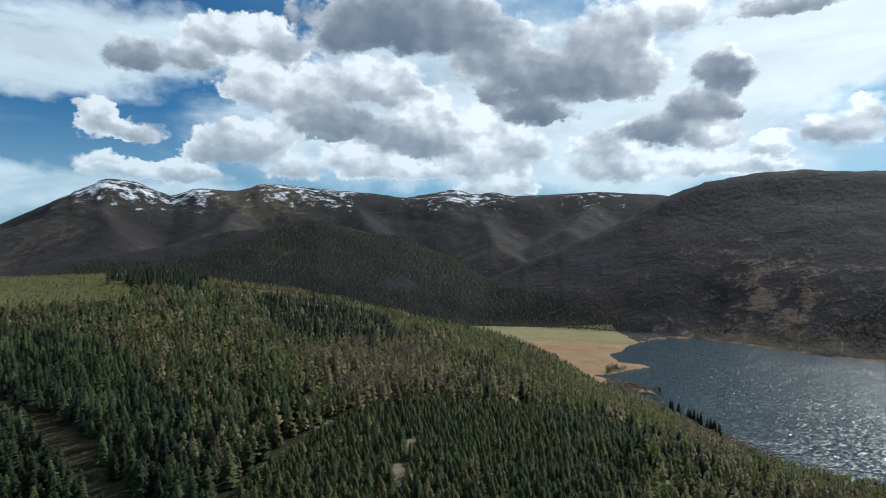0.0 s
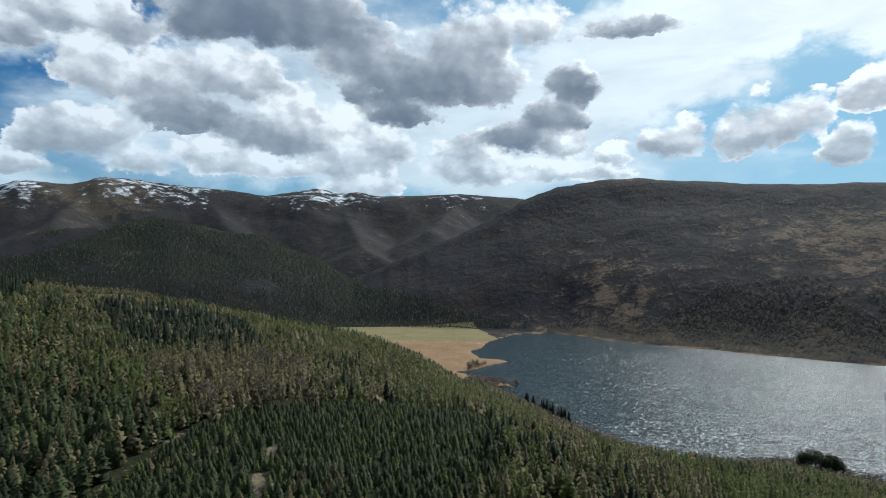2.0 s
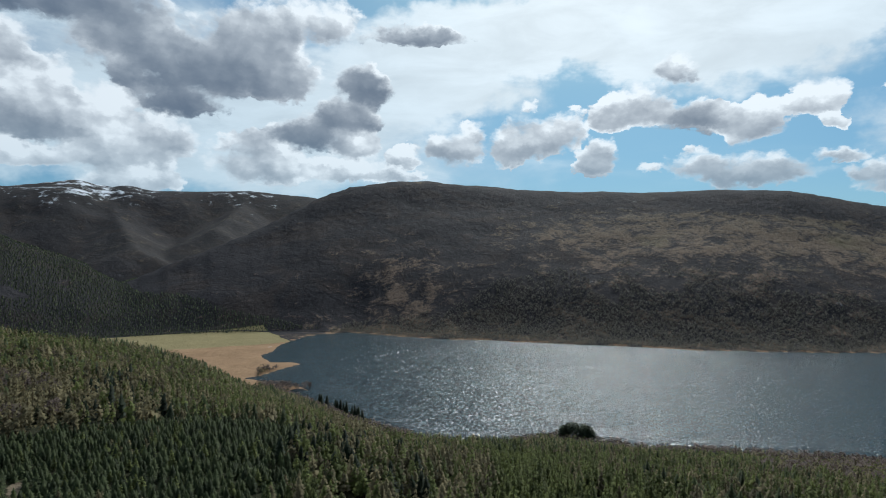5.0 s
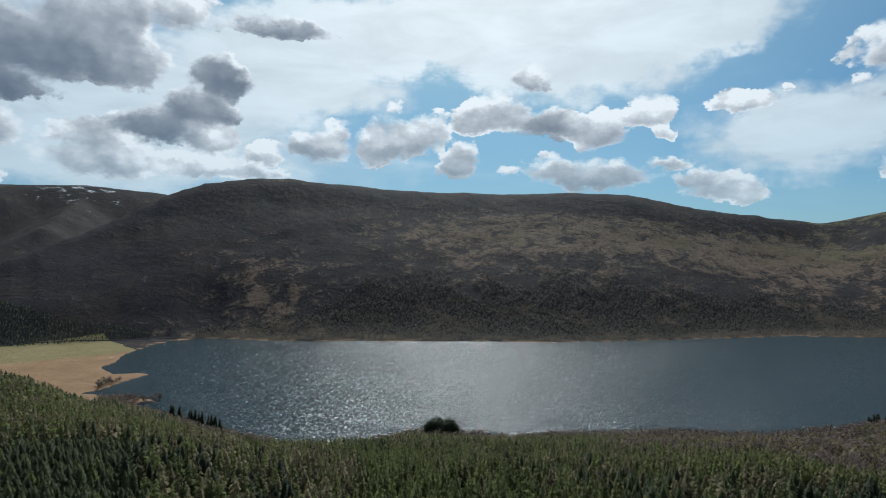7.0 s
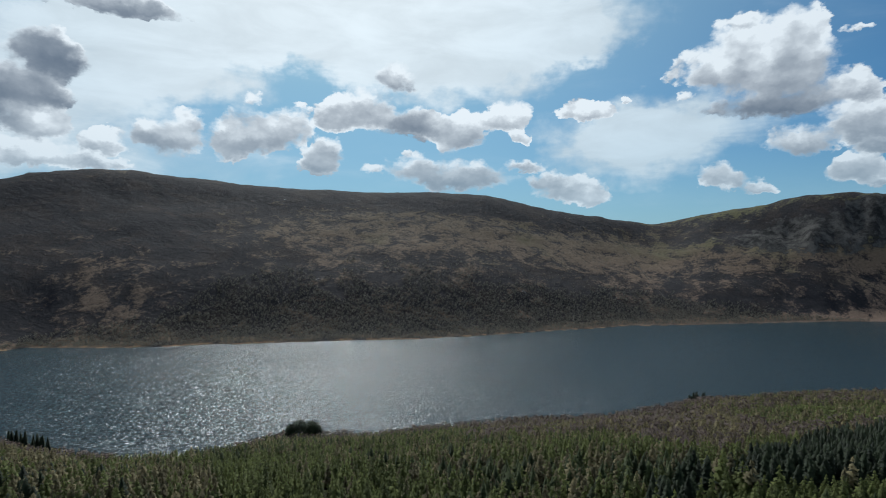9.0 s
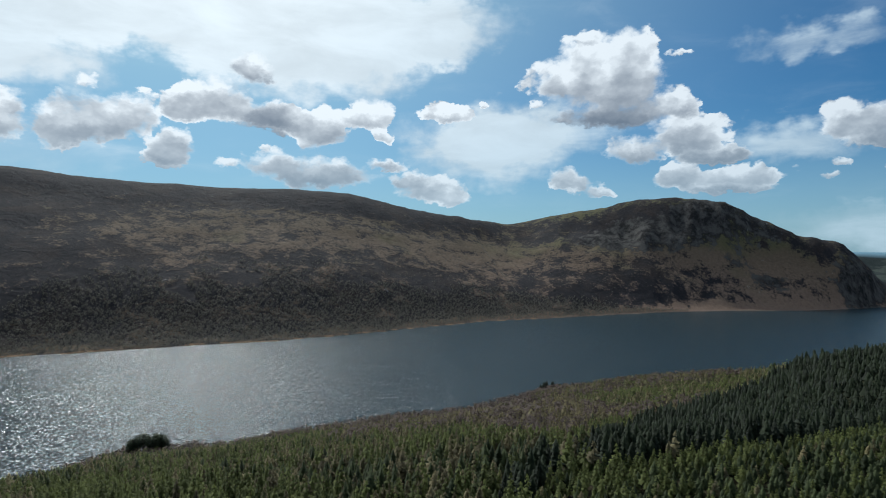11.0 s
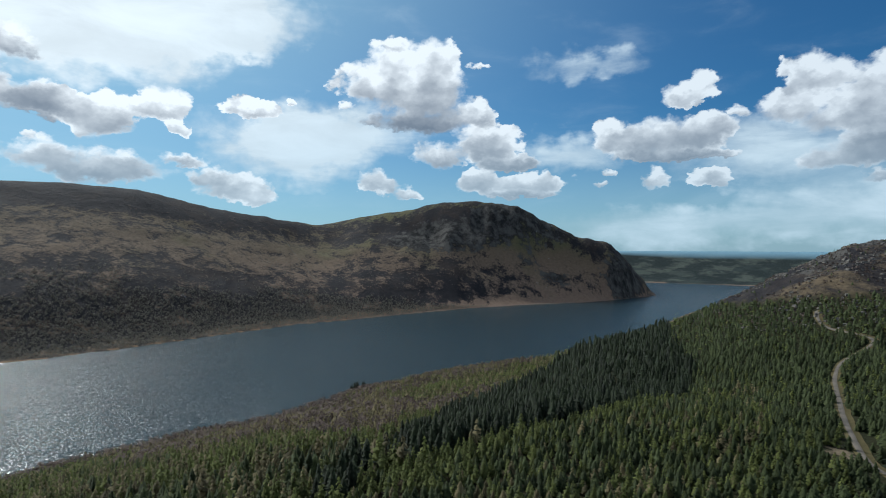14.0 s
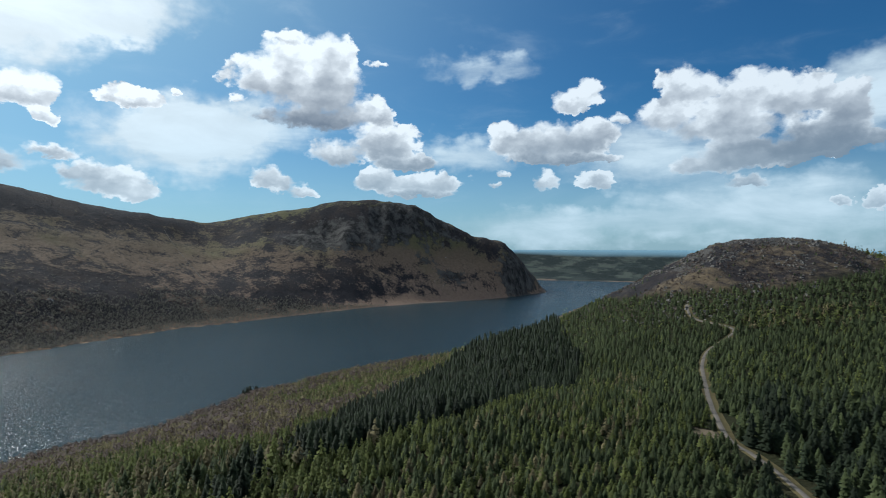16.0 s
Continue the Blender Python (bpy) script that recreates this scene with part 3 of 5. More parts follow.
for line in SPURS:
    crest_line = np.full(HEIGHT.shape, -1e3)
    for (b0, r0, z0), (b1, r1, z1) in zip(line, line[1:]):
        (ax, ay), (bx, by) = polar(b0, r0), polar(b1, r1)
        t = np.clip(((GX - ax) * (bx - ax) + (GY - ay) * (by - ay)) / ((bx - ax) ** 2 + (by - ay) ** 2), 0, 1)
        away = np.hypot(GX - ax - t * (bx - ax), GY - ay - t * (by - ay))
        crest_line = np.maximum(crest_line, z0 + t * (z1 - z0) - 0.46 * away - 14 * (spur - 0.6) + 30 * (fbm(GX, GY, 150, 5, 0.55, 29) - 0.5))
    HEIGHT = np.where((BB < 24) & (RR < 4280), np.maximum(HEIGHT, crest_line - 6), HEIGHT)
knoll = np.clip(1 - np.hypot((BB - 126) / 14, (RR - 740) / 190), 0, 1)
HEIGHT += (fbm(GX, GY, 40, 5, 0.6, 21) - 0.5) * 26 * knoll * np.clip((770 - RR) / 80, 0.15, 1)
even = np.array([np.convolve(np.pad(row, 9, "edge"), np.ones(19) / 19, "valid") for row in HEIGHT.T]).T
HEIGHT = np.where((BB > 106.5) & (BB < 139) & (RR > 3650), even, HEIGHT)
bank = np.clip(SD / 45, 0, 1)
HEIGHT = np.where(SD < 0, np.maximum(-6, SD * 0.25) - 0.25, np.maximum(HEIGHT, 0.35) * bank + (1 - bank) * np.minimum(np.maximum(HEIGHT, 0.35), 0.35 + SD * 0.10))
delta = np.clip((22 - BB) / 1.5, 0, 1) * np.clip((BB + 8) / 6, 0, 1) * np.clip((RR - 950) / 40, 0, 1) * np.clip((1680 - RR) / 60, 0, 1)
HEIGHT = np.where((delta > 0.3) & (HEIGHT > 1.2) & (HEIGHT < 14), 1.2 + (HEIGHT - 1.2) * 0.25, HEIGHT)


def height_at(x, y):
    b, r = np.degrees(np.arctan2(x, y)), np.hypot(x, y)
    b = np.where(b < -42, b + 360, b)
    i = np.clip(np.interp(b, cols, np.arange(len(cols))), 0, len(cols) - 1.001)
    j = np.clip(np.interp(r, rows, np.arange(len(rows))), 0, len(rows) - 1.001)
    i0, j0 = i.astype(int), j.astype(int)
    u, v = i - i0, j - j0
    return (HEIGHT[i0, j0] * (1 - u) * (1 - v) + HEIGHT[i0 + 1, j0] * u * (1 - v) + HEIGHT[i0, j0 + 1] * (1 - u) * v + HEIGHT[i0 + 1, j0 + 1] * u * v)


def sheet(name, verts, loops, starts, mat, attrs=None, smooth=True, normals=None):
    me = bpy.data.meshes.new(name)
    me.vertices.add(len(verts))
    me.vertices.foreach_set("co", np.asarray(verts, np.float32).ravel())
    me.loops.add(len(loops))
    me.loops.foreach_set("vertex_index", np.asarray(loops, np.int32))
    me.polygons.add(len(starts))
    me.polygons.foreach_set("loop_start", np.asarray(starts, np.int32))
    me.polygons.foreach_set("use_smooth", np.full(len(starts), smooth))
    for k, v in (attrs or {}).items():
        me.attributes.new(k, "FLOAT", "POINT").data.foreach_set("value", np.asarray(v, np.float32))
    if normals is not None:
        me.attributes.new("custom_normal", "FLOAT_VECTOR", "POINT").data.foreach_set("vector", np.asarray(normals, np.float32).ravel())
    me.materials.append(mat)
    me.update(calc_edges=True)
    return me


nc, nr = HEIGHT.shape


def bump1(v, c, w):
    return np.clip(1 - np.abs((v - c) / w), 0, 1)


cover = {}
wide = fbm(GX, GY, 500, 4, 0.55, 31)
crest_at = np.interp(BB, BEARING, crest_z)
up = np.clip(HEIGHT / np.maximum(crest_at, 30), 0, 1.2)
shelf = bump1(up, 0.56, 0.34)
# tan grass, raised beyond bearing 35 to paint in the fell's sunlit patches
cover["tan"] = np.clip(0.02 + 0.31 * np.clip((BB - 35) / 12, 0, 1) * (0.25 + 0.9 * shelf) + 0.12 * np.clip((BB - 66) / 10, 0, 1) + 0.21 * np.clip(1 - np.abs(BB - 101) / 8, 0, 1) * (up < 0.66) + 0.35 * (wide - 0.5) + 0.28 * (SD < 60) * (BB > 22), 0, 1) * far + 0.3 * (1 - far)
# far moor and bracken fan; the last term paints the skyline's lit rim
cover["tan"] += (0.07 + 0.12 * np.clip((wide - 0.45) * 4, 0, 1)) * np.clip((RR - 2600) / 300, 0, 1) * (BB < 24) + 0.40 * bump1(BB, 28, 10) * np.clip(1 - up / 0.62, 0, 1) * far + 0.22 * bump1(BB, 29, 9) * np.clip((up - 0.93) / 0.05, 0, 1) * far
cover["tan"] += 0.20 * bump1(BB, 86, 11) * np.clip((up - 0.86) / 0.08, 0, 1) * far - 0.6 * bump1(BB, 91, 12) * bump1(up, 0.72, 0.24) * far - 0.25 * bump1(BB, 55, 24) * np.clip((up - 0.74) / 0.1, 0, 1) * far
# sunlit flank of the far spur, painted in as a tan patch
cover["tan"] += 0.55 * bump1(BB, -17.0, 6) * bump1(RR, 3900, 420)
crag = np.clip(1.3 - np.hypot((BB - 97.5) / 4.8, (up - 0.85) / 0.24), 0, 1) + np.clip(1.3 - np.hypot((BB - 91.5) / 6.5, (up - 0.64) / 0.19), 0, 1) + 0.7 * np.clip(1.2 - np.hypot((BB - 98.6) / 1.5, (up - 0.42) / 0.12), 0, 1) + 0.7 * np.clip(1.2 - np.hypot((BB - 101.2) / 2.2, (up - 0.28) / 0.13), 0, 1) + np.clip(1 - np.hypot((BB - 108) / 3.4, (up - 0.45) / 0.9), 0, 1)
cover["rock"] = np.clip(np.clip(crag * 1.7, 0, 1) * (0.45 + 0.6 * fbm(GX, GY, 160, 4, 0.6, 43)), 0, 0.95) * far + knoll * 0.95 * np.clip(fbm(GX, GY, 34, 4, 0.6, 41) * 2.4 - 0.8, 0, 1)
drifts = np.interp(BB, [-42, -36, -31, -25, -22, -19, -16, -9, -6, -3, 2, 6, 9, 12, 15, 19], [0.3, 0.5, 1, 0.8, 0.95, 0.3, 0.85, 0.8, 0.2, 0.5, 0.9, 0.6, 0.1, 0.5, 0.7, 0])
cover["snow"] = 0.62 * np.clip((HEIGHT - 375 + 90 * (fbm(GX, GY, 240, 4, 0.6, 37) - 0.5)) / 140, 0, 1) * (RR > 3400) * drifts
cover["green"] = 0.92 * (BB < -27.8) * (RR > 645) * (RR < 1000) + 0.35 * bump1(BB, 86, 11) * np.clip((up - 0.86) / 0.08, 0, 1) * far + np.clip((BB - 62) / 25, 0, 1) * np.clip((HEIGHT - 170) / 90, 0, 1) * far * 0.4 * (1 - plain) + (delta > 0.1) * (RR > 1400 + 40 * (wide - 0.5)) * (BB < 19.5 - (RR - 1400) / 80) * 1.0
cover["reed"] = ((delta > 0.2) & (HEIGHT < 5)) * np.clip((1490 - RR + 120 * (wide - 0.5)) / 60, 0, 1) + 0.62 * ((SD > 0) & (SD < 12) & (RR > 1300) & (BB < 84)) * (fbm(GX, GY, 90, 2, 0.5, 47) > 0.45)
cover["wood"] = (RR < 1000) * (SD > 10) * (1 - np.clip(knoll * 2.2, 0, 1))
cover["plain"] = plain * (SD > 18)
ride_line = np.interp(BB, [-22, -19.8, -14, -8, 0, 8, 13], [190, 213, 255, 300, 335, 395, 450])
brash = 0.6 * (np.abs(RR - ride_line) < 3.0) * (BB > -22) * (BB < 13)
for b0, r0, wb_, wr_ in ((-11.5, 660, 3.0, 32), (-17.5, 715, 4.2, 22), (-3.0, 240, 0.6, 14), (-4.2, 205, 0.7, 16), (124.2, 262, 1.5, 13)):
    brash = np.maximum(brash, np.clip(1.6 - 1.3 * np.hypot((BB - b0) / wb_, (RR - r0) / wr_), 0, 1))
cover["brash"] = brash * np.clip(0.4 + 1.4 * fbm(GX, GY, 16, 3, 0.6, 97), 0, 1)
cover["bracken"] = np.clip(1.15 - 1.5 * up, 0, 1) * far
cover["moor"] = np.clip((RR - 2600) / 300, 0, 1) * (BB < 26) * (1 - plain) * np.clip(0.5 + 1.6 * (wide - 0.5), 0, 1)
cover["rock"] += 0.42 * bump1(BB, 51, 8) * bump1(up, 0.9, 0.09) * far
cover["sea"] = plain * np.clip((RR - 4690) / 70, 0, 1)
idx = np.arange(nc * nr).reshape(nc, nr)
nxt = np.roll(idx, -1, axis=0)
quads = np.stack([idx[:, :-1], idx[:, 1:], nxt[:, 1:], nxt[:, :-1]], -1).reshape(-1, 4)[:, ::-1]
verts = np.stack([GX, GY, HEIGHT], -1).reshape(-1, 3)
hub = len(verts)
verts = np.vstack([verts, [0, 0, HEIGHT[:, 0].mean()]])
fan = np.stack([np.full(nc, hub), nxt[:, 0], idx[:, 0]], -1)
loops = np.r_[quads.ravel(), fan.ravel()]
starts = np.r_[np.arange(len(quads)) * 4, len(quads) * 4 + np.arange(nc) * 3]
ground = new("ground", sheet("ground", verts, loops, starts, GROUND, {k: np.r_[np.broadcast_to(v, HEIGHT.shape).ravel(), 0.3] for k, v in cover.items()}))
tagged(ground, "heather and grass hills with forest floor round a lake", "ground", kind="structure")

lx0, lx1, ly0, ly1 = LAKE_X.min() - 30, LAKE_X.max() + 30, LAKE_Y.min() - 30, LAKE_Y.max() + 30
water = new("water", sheet("water", [(lx0, ly0, 0), (lx1, ly0, 0), (lx1, ly1, 0), (lx0, ly1, 0)], [0, 1, 2, 3], [0], WATER))
tagged(water, "wind-ruffled blue grey lake glittering in the sun", "lake", kind="structure")

# ---- trees ----
def leaf_material(name, low, high, glow=0.3, rough=0.8):
    m, n = material(name)
    tint = n.attr("tint")
    spin = n.node("ShaderNodeObjectInfo").outputs["Random"]
    at = n.node("ShaderNodeNewGeometry").outputs["Position"]
    grain = n.noise(at, 1.6, 3, 0.6)
    mix = n.math("ADD", n.math("MULTIPLY", n.math("FRACT", n.math("ADD", tint, spin)), 0.7), n.math("MULTIPLY", n.math("SUBTRACT", grain, 0.35), 0.8), clamp=True)
    c = n.mix(mix, low, high)
    tuft = n.node("ShaderNodeBump", {"Height": n.noise(at, 1.1, 3, 0.7), "Strength": 0.6, "Distance": 0.5}).outputs[0]
    d = n.node("ShaderNodeBsdfPrincipled", {"Base Color": c, "Roughness": rough, "Specular IOR Level": 0.15, "Normal": tuft})
    t = n.node("ShaderNodeBsdfTranslucent", {"Color": c})
    x = n.node("ShaderNodeMixShader", {0: glow, 1: d.outputs[0], 2: t.outputs[0]})
    n.node("ShaderNodeOutputMaterial", {"Surface": x.outputs[0]})
    return m


def bark_material(name, low, high):
    m, n = material(name)
    at = n.node("ShaderNodeNewGeometry").outputs["Position"]
    finish(n, n.mix(n.noise(at, 4.0, 4, 0.6), low, high), 0.9, None, 0.1)
    return m


LEAF = {
    "spruce": leaf_material("spruce_needles", (0.013, 0.019, 0.007), (0.080, 0.098, 0.038), 0.15),
    "fir": leaf_material("mature_spruce_needles", (0.006, 0.009, 0.005), (0.028, 0.039, 0.018), 0.08),
    "larch": leaf_material("young_larch_needles", (0.036, 0.045, 0.013), (0.178, 0.198, 0.058), 0.38),
    "dry": leaf_material("dormant_larch_twigs", (0.058, 0.050, 0.026), (0.280, 0.236, 0.122), 0.36),
    "bare": leaf_material("bare_birch_twigs", (0.060, 0.046, 0.040), (0.190, 0.145, 0.125), 0.30),
    "pine": leaf_material("pine_needles", (0.012, 0.020, 0.010), (0.034, 0.048, 0.022), 0.12),
    "oak": leaf_material("budding_oak_twigs", (0.090, 0.086, 0.074), (0.150, 0.142, 0.116), 0.45),
}
BARK = bark_material("conifer_bark", (0.05, 0.036, 0.026), (0.13, 0.095, 0.07))
PALE_BARK = bark_material("birch_bark", (0.12, 0.10, 0.09), (0.26, 0.23, 0.21))


def stem(radius, top, sides=5, lean=0.0):
    """A tapered trunk, unit high."""
    a = np.arange(sides) * 2 * math.pi / sides
    foot = np.stack([np.cos(a) * radius, np.sin(a) * radius, np.full(sides, -0.03)], -1)
    head = np.stack([np.cos(a) * radius * 0.35 + lean, np.sin(a) * radius * 0.35, np.full(sides, top)], -1)
    k = np.arange(sides)
    k2 = (k + 1) % sides
    return np.vstack([foot, head]), np.vstack([np.stack([k, k2, k2 + sides], -1), np.stack([k, k2 + sides, k + sides], -1)])


def spruce_crown(tiers, points, wide, rng, base=0.08):
    """Skirts of drooping boughs, one above the other, each with a ragged hem."""
    vs, fs, o = [], [], 0
    for i in range(tiers):
        z = base + (1 - base) * (i / tiers) ** 0.92
        ztop = min(1.0, base + (1 - base) * ((i + 1.55) / tiers) ** 0.92)
        if i == tiers - 1:
            ztop = 1.0
        reach = wide * (1 - z) ** 0.72 + 0.010
        a = (np.arange(points) + rng.random() + 0.35 * (rng.random(points) - 0.5)) * 2 * math.pi / points
        long = np.where(np.arange(points) % 2 == 0, 1.0, 0.5) * (0.65 + 0.65 * rng.random(points))
        ring_ = np.stack([np.cos(a) * reach * long, np.sin(a) * reach * long, z - 0.02 * long + 0.05 * (rng.random(points) - 0.5)], -1)
        vs.append(np.vstack([ring_, [[0.01 * (rng.random() - 0.5), 0.01 * (rng.random() - 0.5), ztop]]]))
        k = np.arange(points)
        fs.append(np.stack([k, (k + 1) % points, np.full(points, points)], -1) + o)
        o += points + 1
    return np.vstack(vs), np.vstack(fs)


def blade_crown(count, wide, rng, base=0.12, droop=0.05, power=0.8, fat=0.045):
    """Single boughs that stand off a conifer's trunk, each a folded blade."""
    z = base + (0.985 - base) * np.sort(rng.random(count)) ** 0.9
    a = rng.random(count) * 2 * math.pi
    reach = wide * ((1 - z) ** power + 0.05) * (0.65 + 0.55 * rng.random(count))
    out = np.stack([np.cos(a), np.sin(a), np.zeros(count)], -1)
    side = np.stack([-np.sin(a), np.cos(a), np.zeros(count)], -1)
    up = np.array([0, 0, 1.0])
    w = fat * (0.7 + 0.8 * rng.random(count))[:, None] * (0.4 + reach / wide)[:, None]
    root = out * 0.006 + (z + 0.05)[:, None] * up
    tip = out * reach[:, None] + (z - droop * (0.4 + rng.random(count)) + 0.02)[:, None] * up
    mid = root * 0.4 + tip * 0.6
    vs = np.stack([root, mid - side * w - w * up, tip, mid + side * w - w * up], 1).reshape(-1, 3)
    k = np.arange(count)[:, None] * 4
    return vs, np.concatenate([k + np.array([[0, 1, 2]]), k + np.array([[0, 2, 3]])], 0)


def twig_crown(count, wide, rng, low=0.25, flat=1.0, size=0.07):
    """An uneven cloud of twig sprays round the limbs of a broad tree."""
    v = rng.normal(size=(count, 3))
    v /= np.linalg.norm(v, axis=1)[:, None]
    v *= (0.45 + 0.55 * rng.random(count) ** 0.5)[:, None]
    heart = np.array([0, 0, (1 + low) / 2])
    p = heart + v * np.array([wide, wide, (1 - low) / 2 * flat])
    p[:, :2] *= (0.75 + 0.5 * rng.random(count))[:, None]
    d1, d2 = rng.normal(size=(count, 3)), rng.normal(size=(count, 3))
    s = size * (0.6 + 0.8 * rng.random(count))[:, None]
    vs = np.stack([p + d1 * s * 0.8, p - d1 * s * 0.3 + d2 * s * 0.6, p - d1 * s * 0.3 - d2 * s * 0.6], 1).reshape(-1, 3)
    fs = np.arange(count * 3).reshape(-1, 3)
    return vs, fs


def limbs(count, wide, rng, radius=0.02, start=0.25, sides=3):
    vs, fs, o = [], [], 0
    for i in range(count):
        a, z = rng.random() * 2 * math.pi, start + 0.5 * rng.random()
        p = np.array([0, 0, z])
        q = p + np.array([math.cos(a) * wide * 0.8, math.sin(a) * wide * 0.8, 0.18 + 0.15 * rng.random()])
        side = np.array([-math.sin(a), math.cos(a), 0]) * radius
        vs.append(np.array([p + side, p - side, p + [0, 0, radius * 1.6], q]))
        fs.append(np.array([[0, 1, 3], [1, 2, 3], [2, 0, 3]]) + o)
        o += 4
    return np.vstack(vs), np.vstack(fs)


def join(*pieces):
    vs, fs, o = [], [], 0
    for v, f in pieces:
        vs.append(v)
        fs.append(f + o)
        o += len(v)
    return np.vstack(vs), np.vstack(fs)


def soft_normals(template, heart=None, rise_=1.8):
    """Normals that follow the crown as a whole, as a mass of needles is lit. The faces are turned to suit."""
    v, f = template
    if heart is None:
        q = np.column_stack([v[:, 0], v[:, 1], np.zeros(len(v))])
        q = q / np.maximum(np.linalg.norm(q, axis=1), 0.03)[:, None] + [0, 0, rise_]
    else:
        q = (v - heart) / np.maximum(np.linalg.norm(v - heart, axis=1), 1e-6)[:, None] + [0, 0, rise_ * 1.2]
    q = q + 0.55 * (np.random.default_rng(len(v)).random(q.shape) - 0.5)
    q /= np.linalg.norm(q, axis=1)[:, None]
    g = np.cross(v[f[:, 1]] - v[f[:, 0]], v[f[:, 2]] - v[f[:, 0]])
    back = np.sum(g * q[f].mean(1), 1) < 0
    return v, np.where(back[:, None], f[:, ::-1], f), q


rng = np.random.default_rng(7)


def crown_kind(kind, detail):
    if kind in ("spruce", "fir"):
        return soft_normals(spruce_crown(*((16, 12) if detail == 3 else (11, 8) if detail == 2 else (7, 6) if detail == 1 else (3, 5) if detail == 0 else (3, 4)), 0.25 if kind == "spruce" else 0.24, rng))
    if kind in ("larch", "dry"):
        return soft_normals(blade_crown((150, 46, 21, 9)[3 - detail], 0.25, rng, 0.20 if kind == "dry" else 0.14, 0.03, 0.75, (0.036, 0.062, 0.088, 0.125)[3 - detail]))
    if kind == "pine":
        return soft_normals(twig_crown((420, 120, 60, 30)[3 - detail], 0.25, rng, 0.36, 1.0, (0.042, 0.06, 0.08, 0.10)[3 - detail]), np.array([0, 0, 0.6]))
    if kind == "oak":
        return soft_normals(twig_crown((220, 90, 40, 24)[3 - detail], 0.46, rng, 0.10, 1.0, (0.06, 0.08, 0.12, 0.135)[3 - detail]), np.array([0, 0, 0.4]))
    return soft_normals(twig_crown((260, 130, 60, 30)[3 - detail], 0.26, rng, 0.22, 1.0, (0.036, 0.046, 0.065, 0.09)[3 - detail]), np.array([0, 0, 0.5]))


def trunk_kind(kind):
    if kind in ("bare", "oak"):
        return join(stem(0.016, 0.8, 4), limbs(5, 0.26, rng, 0.010))
    if kind == "pine":
        return join(stem(0.020, 0.85, 5), limbs(5, 0.26, rng, 0.012, 0.45))
    return stem(0.014, 0.93 if kind != "spruce" else 0.5, 3)


def scatter(name, template, x, y, z, high, girth, mat, label, category, seed=1):
    """Many alike crowns or stems as one mesh."""
    r = np.random.default_rng(seed)
    vs, fs = template[:2]
    k = len(x)
    a = r.random(k) * 2 * math.pi
    ca, sa = np.cos(a)[:, None], np.sin(a)[:, None]
    px, py, pz = vs[None, :, 0], vs[None, :, 1], vs[None, :, 2]
    g = (high * girth)[:, None]
    v = np.stack([(px * ca - py * sa) * g + x[:, None], (px * sa + py * ca) * g + y[:, None], pz * high[:, None] + z[:, None]], -1).reshape(-1, 3)
    f = (fs[None] + (np.arange(k) * len(vs))[:, None, None]).reshape(-1, 3)
    soft = None
    if len(template) > 2:
        q = template[2]
        soft = np.stack([q[None, :, 0] * ca - q[None, :, 1] * sa, q[None, :, 0] * sa + q[None, :, 1] * ca, np.broadcast_to(q[None, :, 2], (k, len(q)))], -1).reshape(-1, 3)
    tint = np.repeat(r.random(k), len(vs))
    me = sheet(name, v, f.ravel(), np.arange(len(f)) * 3, mat, {"tint": tint}, smooth=soft is not None, normals=soft)
    return tagged(new(name, me), label, category, kind="stuff")


# forest track over the shoulder of the hill, as bearing and distance
def way_line(pairs, step=4.0):
    b, r = np.array(pairs, float).T
    x, y = polar(b, r)
    s = np.r_[0, np.cumsum(np.hypot(np.diff(x), np.diff(y)))]
    t = np.arange(0, s[-1], step)
    lx, ly = np.interp(t, s, x), np.interp(t, s, y)
    k = np.ones(5) / 5
    pad = lambda q: np.convolve(np.r_[np.full(2, q[0]), q, np.full(2, q[-1])], k, "valid")
    return pad(lx), pad(ly)


TRACK = way_line([(141, 150), (135.5, 190), (131, 222), (128.5, 243), (126.4, 256), (125.6, 275), (125, 299), (124.5, 336), (124.2, 375), (124.0, 405), (124.2, 434), (125, 472), (126.2, 493), (126.8, 511), (125, 526), (123.5, 538), (122.9, 552), (122.7, 578)])
RIDE = way_line([(-22, 190), (-19.8, 213), (-14, 255), (-8, 300), (0, 335), (8, 395), (13, 450)])


def line_distance(x, y, line):
    best = np.full(x.shape, 1e9)
    for px, py in zip(*line):
        best = np.minimum(best, np.hypot(x - px, y - py))
    return best


def place(spacing, jitter, inner, outer, b0, b1, seed):
    r = np.random.default_rng(seed)
    k = int(2 * outer / spacing)
    gx, gy = np.meshgrid(np.arange(k) * spacing - outer, np.arange(k) * spacing - outer)
    x = (gx + (r.random(gx.shape) - 0.5) * spacing * jitter).ravel()
    y = (gy + (r.random(gx.shape) - 0.5) * spacing * jitter).ravel()
    b, d = np.degrees(np.arctan2(x, y)), np.hypot(x, y)
    ok = (b > b0) & (b < b1) & (d > inner) & (d < outer)
    return x[ok], y[ok]


stands = [place(3.15, 0.9, 150, 335, -41, 141, 3), place(3.6, 0.9, 335, 560, -41, 141, 4), place(4.2, 0.9, 560, 1150, -41, 141, 5)]
tx, ty = np.concatenate([q[0] for q in stands]), np.concatenate([q[1] for q in stands])
tb, tr = np.degrees(np.arctan2(tx, ty)), np.hypot(tx, ty)
rim_at = np.interp(tb, BEARING, rim_r)
keep = tr < np.where((tb > 15.5) & (tb < 99), 1200, rim_at + 50)
tx, ty, tb, tr, rim_at = tx[keep], ty[keep], tb[keep], tr[keep], rim_at[keep]
